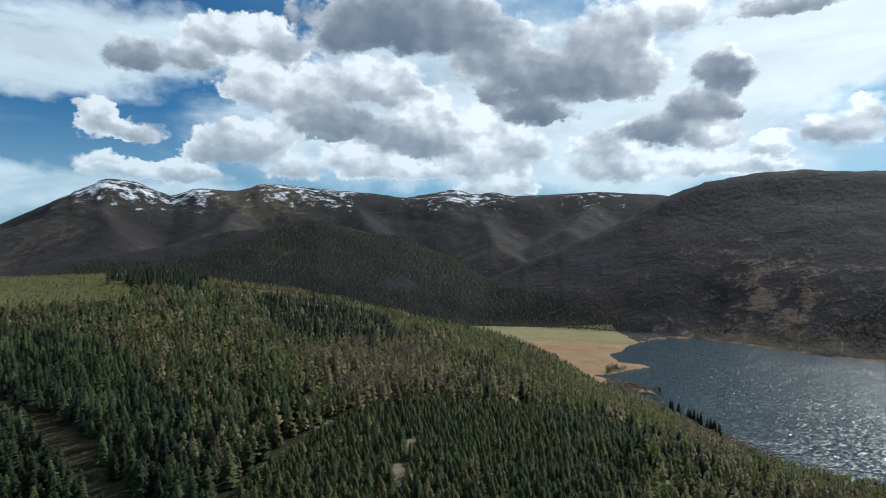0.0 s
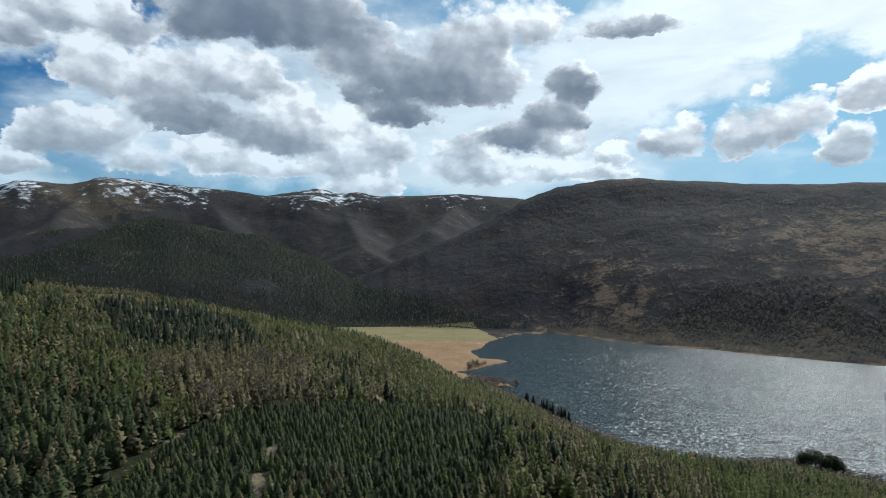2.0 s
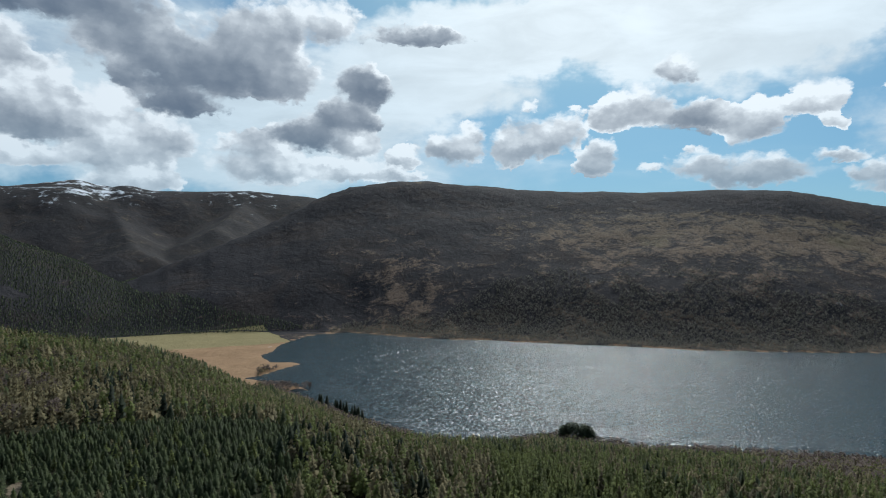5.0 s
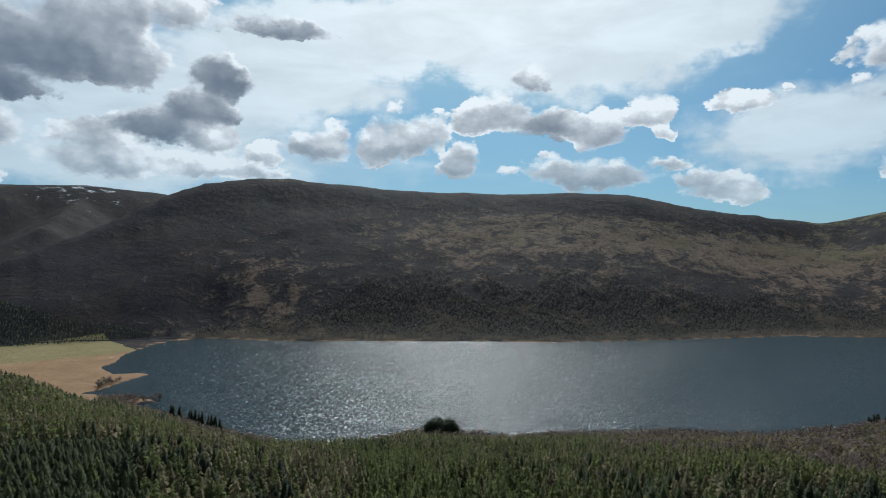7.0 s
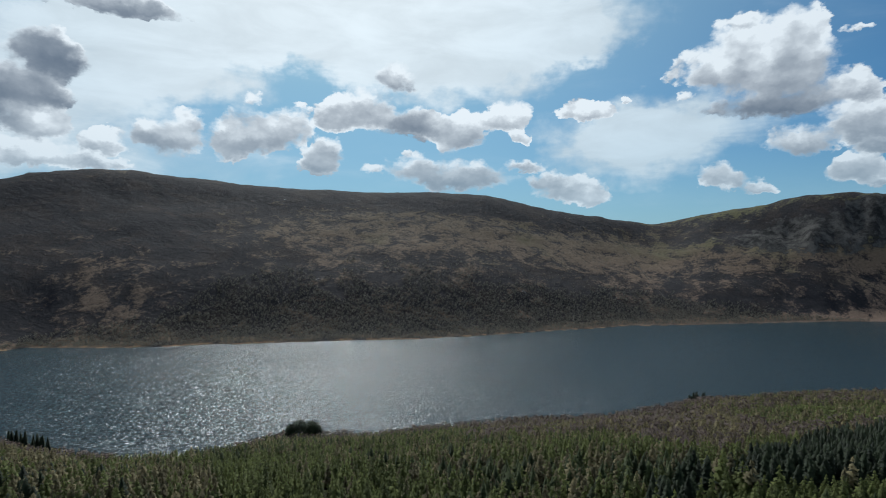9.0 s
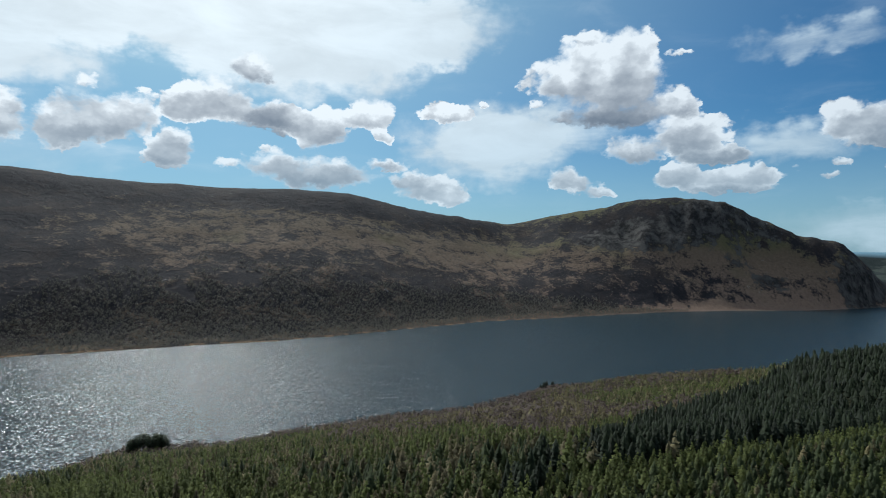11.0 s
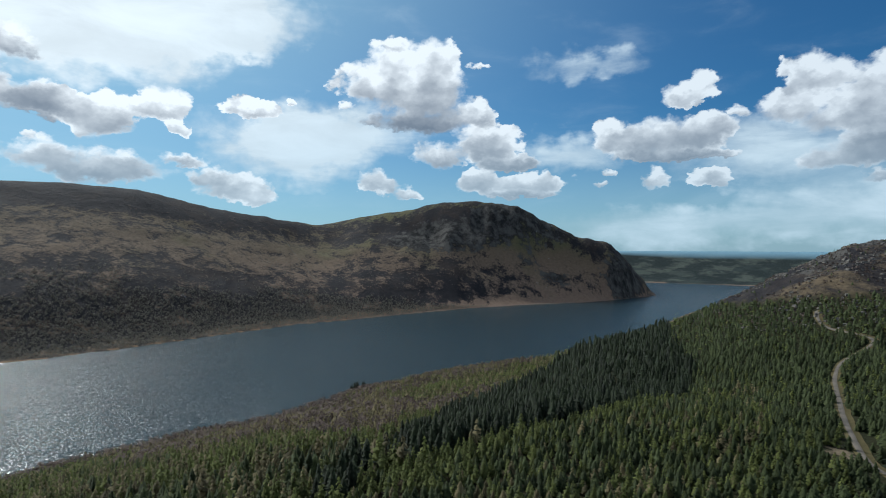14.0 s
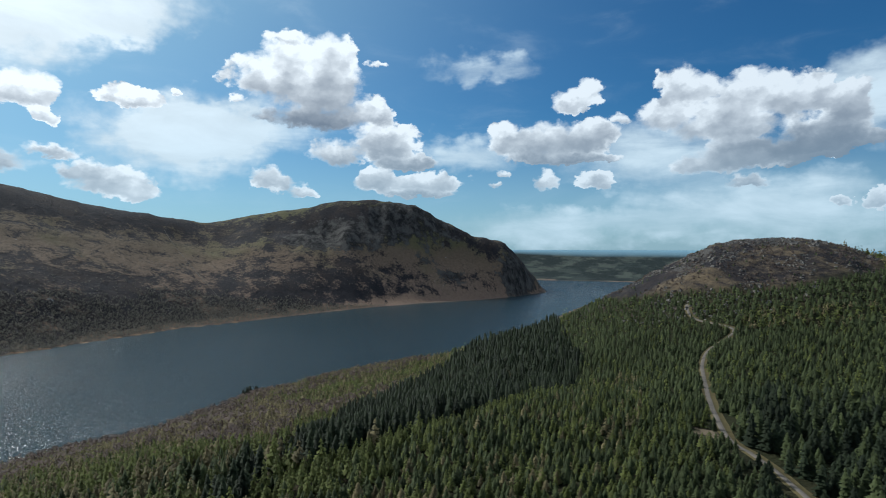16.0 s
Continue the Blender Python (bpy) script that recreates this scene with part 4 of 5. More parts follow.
tsd = shore_distance(tx, ty)
n1 = fbm(tx, ty, 75, 3, 0.5, 51)
n2 = fbm(tx, ty, 38, 3, 0.5, 61)
n3 = np.random.default_rng(5).random(len(tx))
true_b, true_r = tb, tr
knl = np.clip(1 - np.hypot((tb - 126) / 14, (tr - 740) / 190), 0, 1)


def within(pairs, loose=1.0):
    """Which trees stand inside a plot, given by bearing and distance; the hem of the plot is ragged."""
    b, r = np.array(pairs, float).T
    qx, qy = polar(b, r)
    x = tx + loose * (26 * (n2 - 0.5) + 10 * (n3 - 0.5))
    y = ty + loose * (26 * (n1 - 0.5) + 10 * (n4 - 0.5))
    ins = np.zeros(len(tx), bool)
    for i in range(len(qx)):
        ax, ay, bx_, by_ = qx[i - 1], qy[i - 1], qx[i], qy[i]
        if ay != by_:
            ins ^= ((ay > y) != (by_ > y)) & (x < (bx_ - ax) * (y - ay) / (by_ - ay) + ax)
    return ins


SP, LA, DR, BA, FI = 0, 1, 2, 3, 4
n4 = np.random.default_rng(15).random(len(tx))
tb, tr = true_b + 1.5 * (n3 - 0.5) + 3 * (n2 - 0.5), true_r + 8 * (n4 - 0.5)


def grow(where_, high, *mix):
    """Fill a plot with kinds of tree in the given shares."""
    global kind, size
    shares = np.cumsum([m[1] for m in mix])
    draw = np.clip(n3 + 0.7 * (n2 - 0.5), 0, 0.999) * shares[-1]
    chosen_kind = np.array([m[0] for m in mix])[np.clip(np.searchsorted(shares, draw, "right"), 0, len(mix) - 1)]
    kind = np.where(where_, chosen_kind, kind)
    size = np.where(where_, high, size)


kind, size = np.full(len(tx), DR), np.full(len(tx), 12.0)
# the shoulder up the valley
grow(tb < 22, 10.5, (DR, 0.5), (LA, 0.3), (SP, 0.2))
grow(within([(-41, 640), (-32.4, 520), (-27, 400), (-23.5, 325), (-20.6, 240), (-19, 190), (-30, 150), (-41, 150)]), 11.5, (SP, 0.45), (FI, 0.55))
grow(within([(-32, 600), (-25, 600), (-19, 515), (-13, 370), (-12, 300), (-19, 355), (-23.5, 400), (-28, 490)]), 12.5, (LA, 0.4), (DR, 0.5), (SP, 0.1))
grow(within([(-24, 390), (-16, 335), (-11.5, 270), (-14, 250), (-19, 205), (-21, 250)]), 12.0, (SP, 0.85), (DR, 0.15))
grow(within([(-13, 465), (-4.6, 525), (1, 460), (5.3, 345), (-1.3, 300), (-7.8, 295), (-12, 316)]), 11.0, (DR, 0.8), (BA, 0.1), (SP, 0.1))
grow(within([(-18, 620), (-12, 720), (-5.7, 660), (-4, 520), (-12, 497), (-16, 530)]), 12.5, (FI, 0.75), (DR, 0.25))
grow(within([(1, 520), (6.4, 540), (9, 360), (9.6, 250), (4.2, 270), (1, 317)]), 12.0, (DR, 0.6), (LA, 0.2), (FI, 0.2))
grow(within([(-8, 760), (0, 745), (6.4, 680), (12, 660), (17, 700), (26, 760), (21, 400), (15, 400), (6.4, 520), (0, 580), (-5, 640)]), 9.5, (LA, 0.72), (DR, 0.28))
grow((tb < -27.8) & (tr > 640), 2.4, (LA, 0.45), (DR, 0.55))
grow((tb > -28.2) & (tb < -22.3) & (tr > rim_at - 90), 12.5, (FI, 1.0))
grow((tb > -22) & (tb < -12) & (tr > rim_at - 60), 7.0, (DR, 0.8), (LA, 0.2))
# young spruce below the ride
below_ride = tr < np.interp(tb, [-24, -20, -8, 0, 8, 16, 22], [190, 213, 296, 318, 330, 300, 240])
grow((tb > -20.5) & (tb < 24) & below_ride, 4.6, (SP, 0.76), (LA, 0.12), (DR, 0.12))
grow(within([(5, 225), (10.7, 325), (15, 330), (22, 330), (24, 250), (17, 195)]), 5.0, (SP, 0.9), (LA, 0.1))
grow(within([(13, 170), (23.6, 245), (28, 260), (33, 370), (36, 260), (30, 150)]), 8.0, (LA, 0.6), (DR, 0.4))
# larch slope down to the lake
grow(tb > 26, 9.6, (LA, 0.62), (DR, 0.33), (SP, 0.05))
grow(within([(20, 420), (34, 410), (37, 230), (31, 190), (20, 200)]), 9.5, (DR, 0.55), (LA, 0.35), (FI, 0.1))
grow(within([(37, 410), (47, 480), (55, 235), (54, 170), (38, 170)], 0.6), 9.2, (LA, 0.9), (DR, 0.1))
grow(within([(53, 275), (60, 225), (75, 215), (82, 245), (82, 275), (77, 262), (64, 250)], 0.7), 8.5, (SP, 0.5), (DR, 0.3), (LA, 0.2))
grow((tb > 62) & (tb < 100) & (tr > 480), 10.0, (DR, 0.52), (LA, 0.25), (BA, 0.23))
grow(within([(72, 500), (80, 430), (84, 330), (88, 560), (84, 760), (74, 700)]), 11.0, (DR, 0.75), (BA, 0.25))
grow(within([(84, 760), (98, 810), (104, 700), (96, 640), (88, 600)], 0.6), 8.5, (LA, 0.65), (DR, 0.35))
# young mixed plantation on the right-hand shoulder
right = (tb > 80) & (tr < np.interp(tb, [80, 85, 90, 96, 102, 108, 111, 111.8, 118, 137], [200, 232, 228, 258, 285, 350, 372, 720, 720, 720]))
grow(right, 5.4, (SP, 0.50), (LA, 0.40), (DR, 0.10))
grow(right & (tb > 120), 5.2, (SP, 0.80), (LA, 0.20))
grow(right & (tb > 111) & (tr > 400), 5.2, (SP, 0.90), (LA, 0.10))
grow(within([(80, 200), (88, 226), (96, 258), (109, 360), (114, 385), (107, 300), (96, 232), (88, 200)], 0.5), 6.2, (LA, 0.85), (SP, 0.15))
grow(within([(127, 535), (139, 610), (139, 560), (127, 500)], 0.5), 7.5, (LA, 0.5), (DR, 0.2), (SP, 0.3))
grow((tb > 127.5) & (tr < np.interp(tb, [127.5, 130, 137], [330, 350, 330])), 10.5, (FI, 0.65), (SP, 0.35))
dark = within([(103.5, 760), (111, 730), (113.2, 500), (113.2, 385), (108, 352), (102, 287), (96, 262), (90, 234), (85, 240), (86.6, 300), (91, 520), (96.5, 625)], 0.45)
grow(dark, 10.5, (FI, 1.0))
grow(within([(76, 195), (79, 232), (82.3, 256), (84, 228), (80.5, 205)], 0.4), 11.0, (FI, 1.0))
# shore fringe
bank_ = (tsd < 50) & (tb > 25) & (tb < 100)
grow(bank_, 8.5, (BA, 0.85), (DR, 0.15))
grow((tsd < 42) & (tb < 25) & (tb > 15.5), 8.0, (BA, 1.0))
kind = np.where((tb < -28) & (tr > 640) & (n3 < 0.03), SP, kind)
size = np.where((tr > rim_at - 80) & (tb > -12) & (tb < 100) & ~bank_, np.minimum(size, 9.0), size)
size = np.where((line_distance(tx, ty, TRACK) < 20) & (true_b > 125.5) & (true_r < np.interp(true_b, [125, 126.4, 131, 141], [285, 256, 222, 150])), np.minimum(size, np.where(true_b > 128.5, 6.0, 3.6)), size)
size = size * (0.62 + 0.66 * np.random.default_rng(6).random(len(tx)))
tb, tr = true_b, true_r
td, rd = line_distance(tx, ty, TRACK), line_distance(tx, ty, RIDE)
bald = ((tb + 11.5) / 2.8) ** 2 + ((tr - 660) / 30) ** 2 < 0.7 + 1.2 * (n2 - 0.5)
bald |= ((tb + 17.5) / 4.0) ** 2 + ((tr - 715) / 20) ** 2 < 1
bald |= ((tb - 124.2) / 1.4) ** 2 + ((tr - 262) / 11) ** 2 < 1
bald |= ((tb + 3.0) / 0.7) ** 2 + ((tr - 240) / 14) ** 2 < 2 * n2
bald |= ((tb + 4.2) / 0.8) ** 2 + ((tr - 205) / 16) ** 2 < 2 * n2
bald |= within([(-41, 410), (-36.9, 398), (-33.2, 340), (-29.2, 262), (-25.7, 222), (-24, 190), (-28, 200), (-31.2, 235), (-33.6, 292), (-37, 350), (-41, 370)], 0.4)
alive = (tsd > 5) & (td > 2.9) & (rd > 3.2 + 3 * (n2 - 0.5)) & ~bald
alive &= ~((td < 8) & (tb > 124.5 + (tr - 300) * 0.004) & (tr < 330) & (n3 > 0.25))
alive &= (knl < 0.2) | (n3 < 0.06)
thin_out = np.interp(size, [3, 5, 6.5, 8, 10, 13, 16], [1.0, 0.95, 0.85, 0.70, 0.55, 0.42, 0.33]) * np.where(kind == BA, 0.8, 1.0)
alive &= np.random.default_rng(8).random(len(tx)) < thin_out
alive &= ~((tb < 15) & (tb > -8) & (tr > 1000))
tx, ty, tb, tr, kind, size = (q[alive] for q in (tx, ty, tb, tr, kind, size))
tz = height_at(tx, ty) - 0.15
size = np.where(np.clip(1 - np.hypot((tb - 126) / 14, (tr - 740) / 190), 0, 1) > 0.2, 2.8, size)

KINDS = ["spruce", "larch", "dry", "bare", "fir"]
TREE_LABEL = {"spruce": "dark green plantation spruce on the hillside", "larch": "bright green larch coming into leaf on the hillside",
              "dry": "brown larch still bare of needles on the hillside", "bare": "bare purple-grey birch near the lake shore", "fir": "tall dark mature spruce in a dense block", "pine": "dark tall pine with a broad crown above the shore"}
STAND_LABEL = {"spruce": "dense stand of dark green plantation spruce", "larch": "stand of fresh green larch", "dry": "stand of brown dormant larch", "bare": "bare grey birches fringing the shore", "fir": "tall block of very dark mature spruce"}
chosen = np.zeros(len(tx), bool)
for k in range(len(KINDS)):
    near_ones = np.flatnonzero((kind == k) & (tr > 176))
    chosen[near_ones[np.argsort(tr[near_ones])][:150]] = True
for k, name in enumerate(KINDS):
    for lo, hi, detail in ((0, 310, 2), (310, 520, 1), (520, 2000, 0)):
        for half in (0, 1):
            pick = np.flatnonzero((kind == k) & (tr >= lo) & (tr < hi) & ~chosen)[half::2]
            if len(pick) < 3:
                continue
            g = (0.90 + 0.45 * np.random.default_rng(k + 9).random(len(pick))) * np.interp(size[pick], [3, 5, 8, 12], [1.7, 1.5, 1.25, 1.1])
            scatter(name + "_stand", crown_kind(name, detail), tx[pick], ty[pick], tz[pick], size[pick], g, LEAF[name], STAND_LABEL[name], "forest", 3 * k + half)
            if detail == 2 or (detail == 1 and name in ("dry", "bare")):
                scatter(name + "_trunks", trunk_kind(name), tx[pick], ty[pick], tz[pick], size[pick], g, PALE_BARK if name == "bare" else BARK, "slender trunks of the " + STAND_LABEL[name].split("of ")[-1], "tree trunks", 3 * k + half)


def as_mesh(name, template, mat):
    v, f, *soft = template
    return sheet(name, v, f.ravel(), np.arange(len(f)) * 3, mat, {"tint": np.zeros(len(v))}, smooth=bool(soft), normals=soft[0] if soft else None)


def tree(name, trunk, crown, label, group):
    top = new(name)
    for piece, me in (("trunk", trunk), ("crown", crown)):
        new(piece, me).parent = top
    return tagged(top, label, "tree", group)


def plant(name, models, x, y, z, high, girth, turn, label, group):
    trunk, crown = models
    t = tree(name, trunk, crown, label, group)
    t.matrix_world = Matrix.LocRotScale((x, y, z), Euler((0, 0, turn)), (high * girth, high * girth, high))
    return t


MODELS = {}
for name in KINDS + ["pine"]:
    MODELS[name] = [(as_mesh("trunk", trunk_kind(name), PALE_BARK if name == "bare" else BARK), as_mesh("crown", crown_kind(name, 3), LEAF[name])) for _ in range(3)]
pick_rng = random.Random(4)
TREE_NAME = {"spruce": "spruce_tree", "larch": "larch_tree", "dry": "bare_larch_tree", "bare": "birch_tree", "fir": "tall_spruce_tree", "pine": "pine_tree"}
for i in np.flatnonzero(chosen):
    name = KINDS[kind[i]]
    plant(TREE_NAME[name], pick_rng.choice(MODELS[name]), tx[i], ty[i], tz[i], size[i], pick_rng.uniform(0.9, 1.35) * float(np.interp(size[i], [3, 5, 8, 12], [1.7, 1.5, 1.25, 1.1])), pick_rng.uniform(0, 6.3), TREE_LABEL[name], "forest trees below the drone")
for b0, r0, many, spread, high, sort in ((45.8, 702, 20, 10, 23, "pine"), (82.3, 922, 26, 9, 16, "fir"), (97.6, 1110, 8, 9, 14, "pine")):
    for j in range(many):
        x, y = polar(b0, r0)
        along, deep_ = pick_rng.uniform(-2, 2) * spread, pick_rng.uniform(-0.6, 0.6) * spread
        x, y = x + along * math.cos(radians(b0)) + deep_ * math.sin(radians(b0)), y - along * math.sin(radians(b0)) + deep_ * math.cos(radians(b0))
        plant(TREE_NAME[sort], pick_rng.choice(MODELS[sort]), x, y, float(height_at(np.array([x]), np.array([y]))[0]) - 0.2, high * pick_rng.uniform(0.68, 1.08) * (1 - 0.11 * (along / spread) ** 2), pick_rng.uniform(0.8, 1.25), pick_rng.uniform(0, 6.3), TREE_LABEL["pine"] if sort == "pine" else "dark spruce in a tight clump above the lake shore", "clumps above the shore")

for j in range(36):
    tall = j < 20
    b = pick_rng.uniform(20.9, 25.3) if tall else pick_rng.uniform(17.4, 20.4)
    r = (868 - (b - 21) * 21 + pick_rng.uniform(-20, 0)) if tall else (965 + (b - 17.6) * 5 + pick_rng.uniform(-4, 14))
    x, y = polar(b, r)
    name = "fir" if tall else "bare"
    plant(TREE_NAME[name], pick_rng.choice(MODELS[name]), x, y, max(0.1, float(height_at(np.array([x]), np.array([y]))[0])) - 0.2, pick_rng.uniform(14, 22) if tall else pick_rng.uniform(8, 12), pick_rng.uniform(0.9, 1.2), pick_rng.uniform(0, 6.3), TREE_LABEL[name] if not tall else "dark spruce standing alone at the water's edge", "trees at the head of the lake")

# woods across the water and plantations up the valley
wx, wy = place(6.6, 0.95, 1380, 2500, 22, 95, 12)
wsd, wh = shore_distance(wx, wy), height_at(wx, wy)
wb = np.degrees(np.arctan2(wx, wy))
wn = fbm(wx, wy, 130, 4, 0.55, 71)
limit = np.interp(wb, [22, 33, 38, 55, 66, 76, 84, 90, 95], [8, 50, 150, 150, 115, 78, 62, 14, 4])
ok = (wsd > 4) & (wh > 0.5) & (wh < limit * (0.35 + 1.3 * wn)) & (np.random.default_rng(2).random(len(wx)) < np.clip(1.25 - 0.9 * wh / np.maximum(limit, 1), 0.15, 0.9))
wx, wy, wh = wx[ok], wy[ok], wh[ok]
for half in range(3):
    q = slice(half, None, 3)
    scatter("oak_wood", crown_kind("oak", 0), wx[q], wy[q], wh[q] - 0.5, 3.8 + 4.6 * np.random.default_rng(half).random(len(wx[q])), np.full(len(wx[q]), 1.15), LEAF["oak"], "grey-green oak wood along the far shore", "wood", half)
vx, vy = place(6.8, 0.95, 1420, 2480, -40, 21, 14)
vh = height_at(vx, vy)
vb, vr = np.degrees(np.arctan2(vx, vy)), np.hypot(vx, vy)
vn = fbm(vx, vy, 260, 5, 0.55, 81)
ok = (vh > 3) & (vh < np.interp(vb, [-40, -28, -14, -2, 6, 13, 20], [40, 160, 300, 230, 90, 45, 8]) * (0.6 + 1.0 * vn)) & (fbm(vx, vy, 120, 3, 0.5, 85) > 0.24) & (vr > 1640)
vx, vy, vh = vx[ok], vy[ok], vh[ok]
for half in range(3):
    q = slice(half, None, 3)
    scatter("valley_spruce", crown_kind("spruce", -1), vx[q], vy[q], vh[q] - 0.5, 4.5 + 3.5 * np.random.default_rng(half).random(len(vx[q])), np.full(len(vx[q]), 1.6), LEAF["spruce" if half == 2 else "fir"], "dark spruce plantation on the valley side", "forest", half)
# thorn bushes dotted over the far fell
hx, hy = place(17, 1.0, 1450, 2700, 36, 106, 31)
hz = height_at(hx, hy)
hb = np.degrees(np.arctan2(hx, hy))
ok = (shore_distance(hx, hy) > 6) & (hz > 3) & (hz < np.interp(hb, [36, 60, 85, 106], [230, 220, 150, 60])) & (fbm(hx, hy, 150, 3, 0.5, 95) > 0.47) & (np.random.default_rng(9).random(len(hx)) < 0.55)
hx, hy, hz = hx[ok], hy[ok], hz[ok]
scatter("thorn_bushes", crown_kind("oak", 0), hx, hy, hz - 0.4, 2.5 + 3.0 * np.random.default_rng(8).random(len(hx)), np.full(len(hx), 1.2), LEAF["oak"], "scattered dark thorn bushes on the far fell", "bushes", 5)
# the forest goes on below and behind the drone
ux, uy = place(5.6, 0.95, 6, 240, -181, 181, 41)
ub, ur = np.degrees(np.arctan2(ux, uy)), np.hypot(ux, uy)
ok = ((ur < 150) | (ub < -41) | (ub > 141)) & (line_distance(ux, uy, TRACK) > 5)
ux, uy = ux[ok], uy[ok]
for name, q in (("spruce", slice(0, None, 3)), ("spruce", slice(1, None, 3)), ("larch", slice(2, None, 3))):
    k = len(ux[q])
    scatter(name + "_stand", crown_kind(name, 1), ux[q], uy[q], height_at(ux[q], uy[q]) - 0.2, 5 + 3.5 * np.random.default_rng(k).random(k), np.full(k, 1.15), LEAF[name], STAND_LABEL[name], "forest", k)

# ---- the forest track ----
def gravel_material():
    m, n = material("track_gravel")
    at = n.node("ShaderNodeNewGeometry").outputs["Position"]
    c = n.mix(n.noise(at, 0.5, 5, 0.7), (0.08, 0.068, 0.056), (0.21, 0.182, 0.155))
    finish(n, n.mix(n.step(n.attr("verge"), 0.3, 0.7), c, n.mix(n.noise(at, 0.35, 5, 0.7), (0.04, 0.038, 0.016), (0.16, 0.125, 0.06))), 0.95, None, 0.1)
    return m


GRAVEL = gravel_material()


def ribbon(name, line, offsets, verge, label):
    """A strip laid over the ground along a line."""
    x, y = line
    dx, dy = np.gradient(x), np.gradient(y)
    q = np.hypot(dx, dy)
    nx, ny = dy / q, -dx / q
    wob = 0.5 * (fbm(x, y, 14, 3, 0.6, 91) - 0.5)
    vs = np.stack([np.stack([x + nx * (o * (1 + wob)), y + ny * (o * (1 + wob))], -1) for o in offsets], 1)
    z = height_at(vs[..., 0], vs[..., 1])
    mid_z_ = height_at(x, y)[:, None]
    z = np.maximum(z, mid_z_ - 0.3) + 0.35 - 0.25 * np.array(verge)[None, :]
    v = np.concatenate([vs, z[..., None]], -1)
    k, w = v.shape[:2]
    g = np.arange(k * w).reshape(k, w)
    f = np.stack([g[:-1, :-1], g[:-1, 1:], g[1:, 1:], g[1:, :-1]], -1).reshape(-1, 4)
    me = sheet(name, v.reshape(-1, 3), f.ravel(), np.arange(len(f)) * 4, GRAVEL, {"verge": np.tile(verge, k)})
    return tagged(new(name, me), label, "track", kind="structure")


ribbon("track", TRACK, (-2.4, -1.15, -0.9, 0.0, 0.9, 1.2, 3.4), (1, 0.8, 0, 0, 0, 0.8, 1), "pale gravel forest track with grassy verges")

# ---- stones on the knoll ----
def stone_material():
    m, n = material("grey_stone")
    at = n.node("ShaderNodeNewGeometry").outputs["Position"]
    c = n.mix(n.step(n.noise(at, 0.8, 5, 0.65), 0.3, 0.7), (0.05, 0.046, 0.042), (0.22, 0.20, 0.18))
    finish(n, n.mix(n.step(n.noise(at, 0.25, 4, 0.6), 0.55, 0.7), c, (0.075, 0.065, 0.035)), 0.95, None, 0.15)
    return m


STONE = stone_material()


def boulder(r):
    v = np.array([(-1, -1, -0.4), (1, -1, -0.4), (1, 1, -0.4), (-1, 1, -0.4), (-0.6, -0.7, 0.5), (0.7, -0.5, 0.6), (0.5, 0.7, 0.7), (-0.7, 0.5, 0.45), (0, 0, 0.85)]) * (0.75 + 0.5 * r.random((9, 3)))
    f = np.array([(0, 1, 5), (0, 5, 4), (1, 2, 6), (1, 6, 5), (2, 3, 7), (2, 7, 6), (3, 0, 4), (3, 4, 7), (4, 5, 8), (5, 6, 8), (6, 7, 8), (7, 4, 8)])
    return v, f


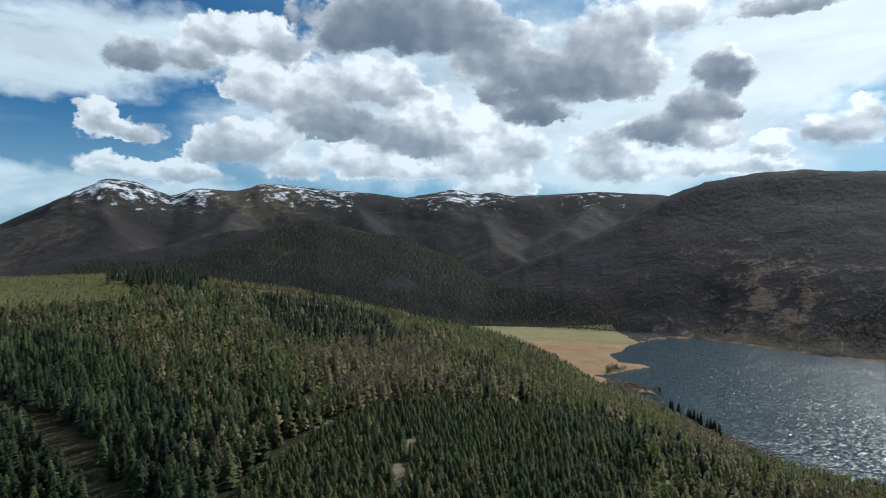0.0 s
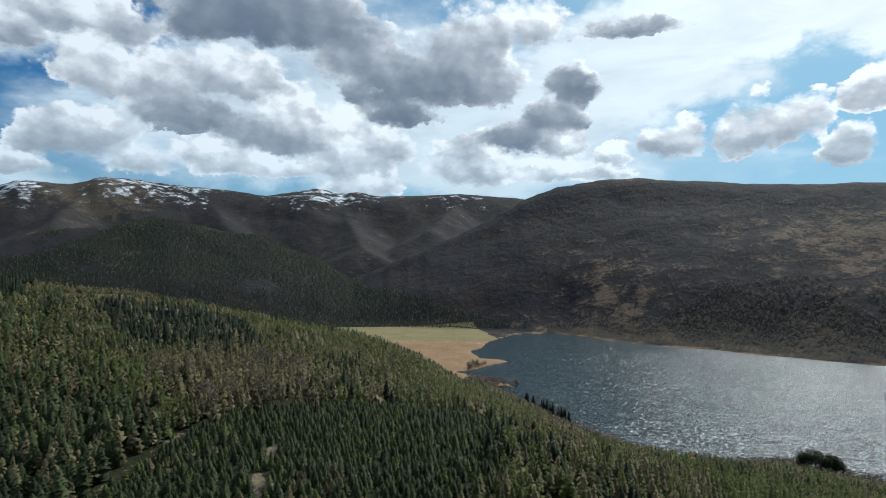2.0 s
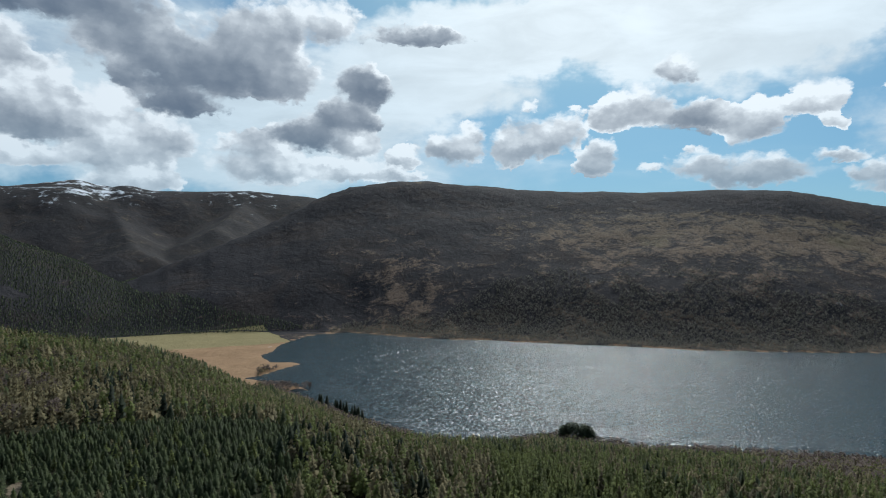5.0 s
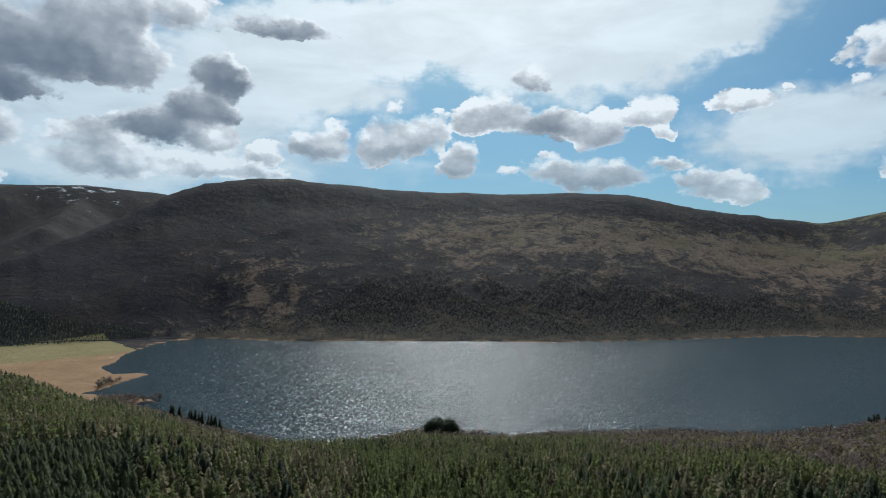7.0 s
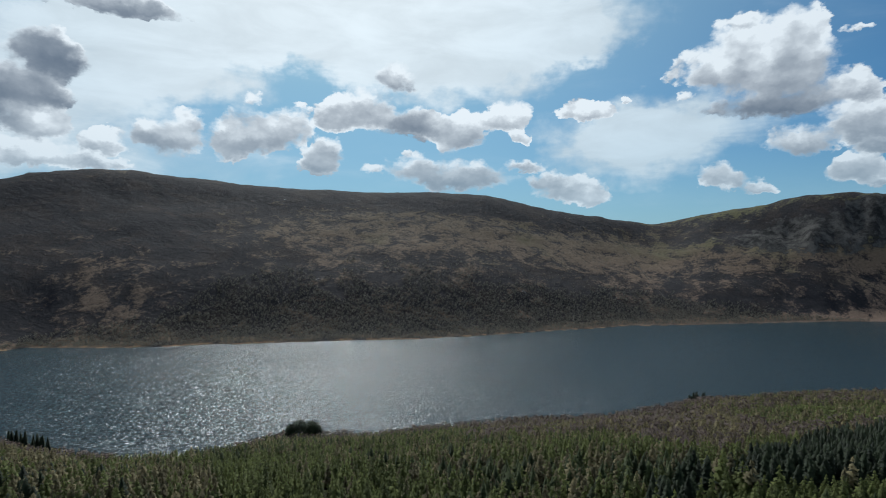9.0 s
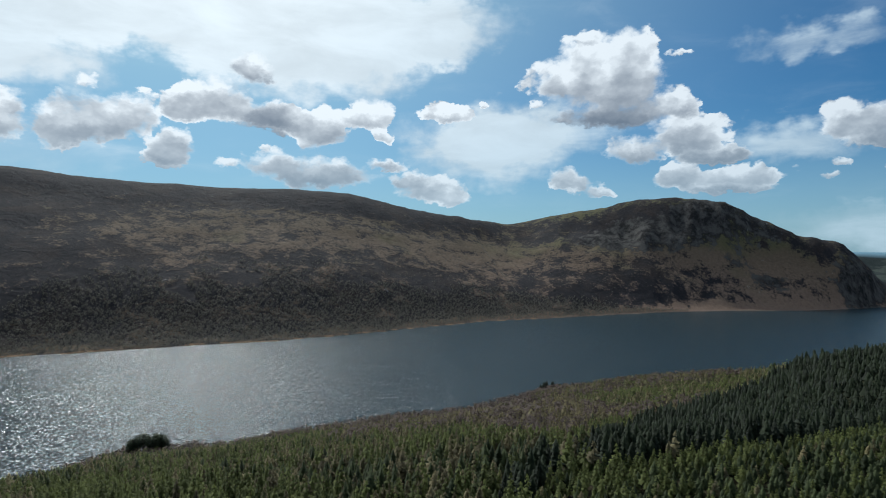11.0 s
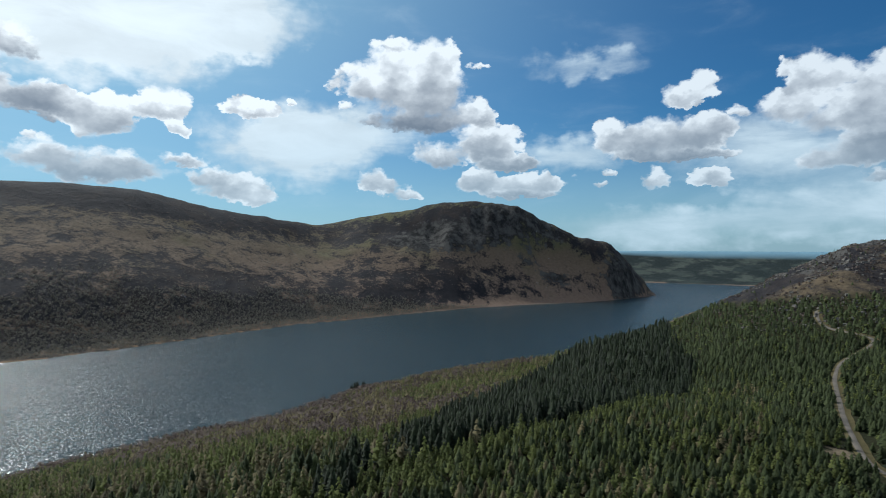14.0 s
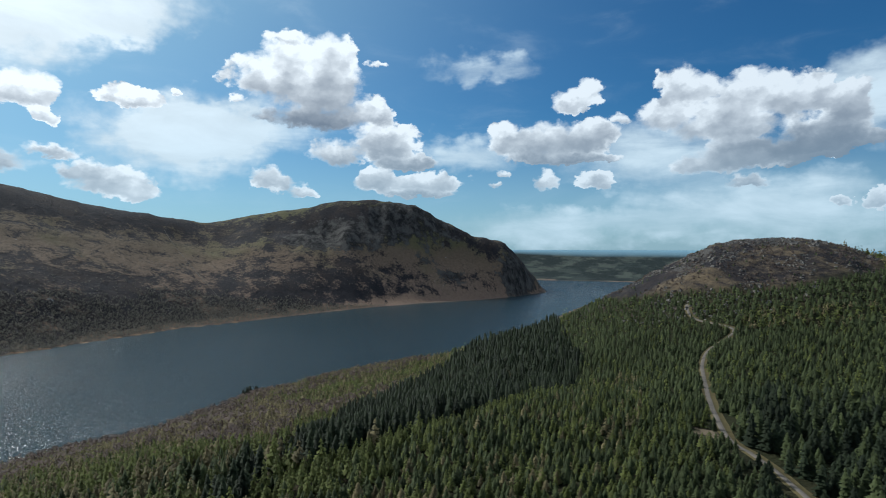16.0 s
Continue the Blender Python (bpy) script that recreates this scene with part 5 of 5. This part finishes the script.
bx, by = place(4.5, 1.0, 520, 860, 111, 140, 22)
bb, br = np.degrees(np.arctan2(bx, by)), np.hypot(bx, by)
bk = np.clip(1 - np.hypot((bb - 125) / 15, (br - 720) / 200), 0, 1)
ok = (fbm(bx, by, 34, 4, 0.6, 41) * 2.4 - 0.7 > 0.55) & (bk > 0.08) & (np.random.default_rng(1).random(len(bx)) < 0.55)
bx, by = bx[ok], by[ok]
br_ = np.random.default_rng(3)
for part_no in range(3):
    q = slice(part_no, None, 3)
    k = len(bx[q])
    scatter("boulders", boulder(br_), bx[q], by[q], height_at(bx[q], by[q]), 0.6 + 1.5 * br_.random(k) ** 2, 0.9 + 0.6 * br_.random(k), STONE, "grey boulders and outcrops on the heathery knoll", "rocks", part_no)
sx, sy = place(5.0, 1.0, 480, 840, 109, 140, 23)
sb, sr_ = np.degrees(np.arctan2(sx, sy)), np.hypot(sx, sy)
sk = np.clip(1 - np.hypot((sb - 125) / 15, (sr_ - 720) / 200), 0, 1)
ok = (sk > 0.12) & (fbm(sx, sy, 50, 3, 0.5, 33) > 0.42) & (np.random.default_rng(4).random(len(sx)) < 0.7) & (line_distance(sx, sy, TRACK) > 4)
sx, sy = sx[ok], sy[ok]
scatter("heather_bushes", twig_crown(18, 0.7, rng, 0.0, 1.0, 0.3), sx, sy, height_at(sx, sy) - 0.1, 1.0 + 1.2 * np.random.default_rng(5).random(len(sx)), np.ones(len(sx)), LEAF["bare"], "low brown heather bushes on the knoll", "bushes", 2)


# ---- stone wall up the far fell ----
def wall_on_fell(line):
    x, y = line
    z = height_at(x, y)
    vs = []
    for side, h in ((-0.9, -0.5), (-0.6, 1.7), (0.6, 1.7), (0.9, -0.5)):
        vs.append(np.stack([x + side, y + side * 0.2, z + h], -1))
    v = np.stack(vs, 1)
    k, w = v.shape[:2]
    g = np.arange(k * w).reshape(k, w)
    f = np.stack([g[:-1, :-1], g[:-1, 1:], g[1:, 1:], g[1:, :-1]], -1).reshape(-1, 4)
    me = sheet("stone_wall", v.reshape(-1, 3), f.ravel(), np.arange(len(f)) * 4, STONE)
    return tagged(new("stone_wall", me), "dry stone wall climbing the far fell", "wall", kind="structure")


wall_on_fell(way_line([(81.2, 1890), (80.3, 2000), (78.6, 2180), (77.0, 2380), (75.8, 2560), (75.0, 2700)], 20.0))
wall_on_fell(way_line([(1.5, 1705), (4.6, 1690), (9.6, 1668), (13.9, 1652), (17, 1632), (19.8, 1612), (22.5, 1606)], 12.0))
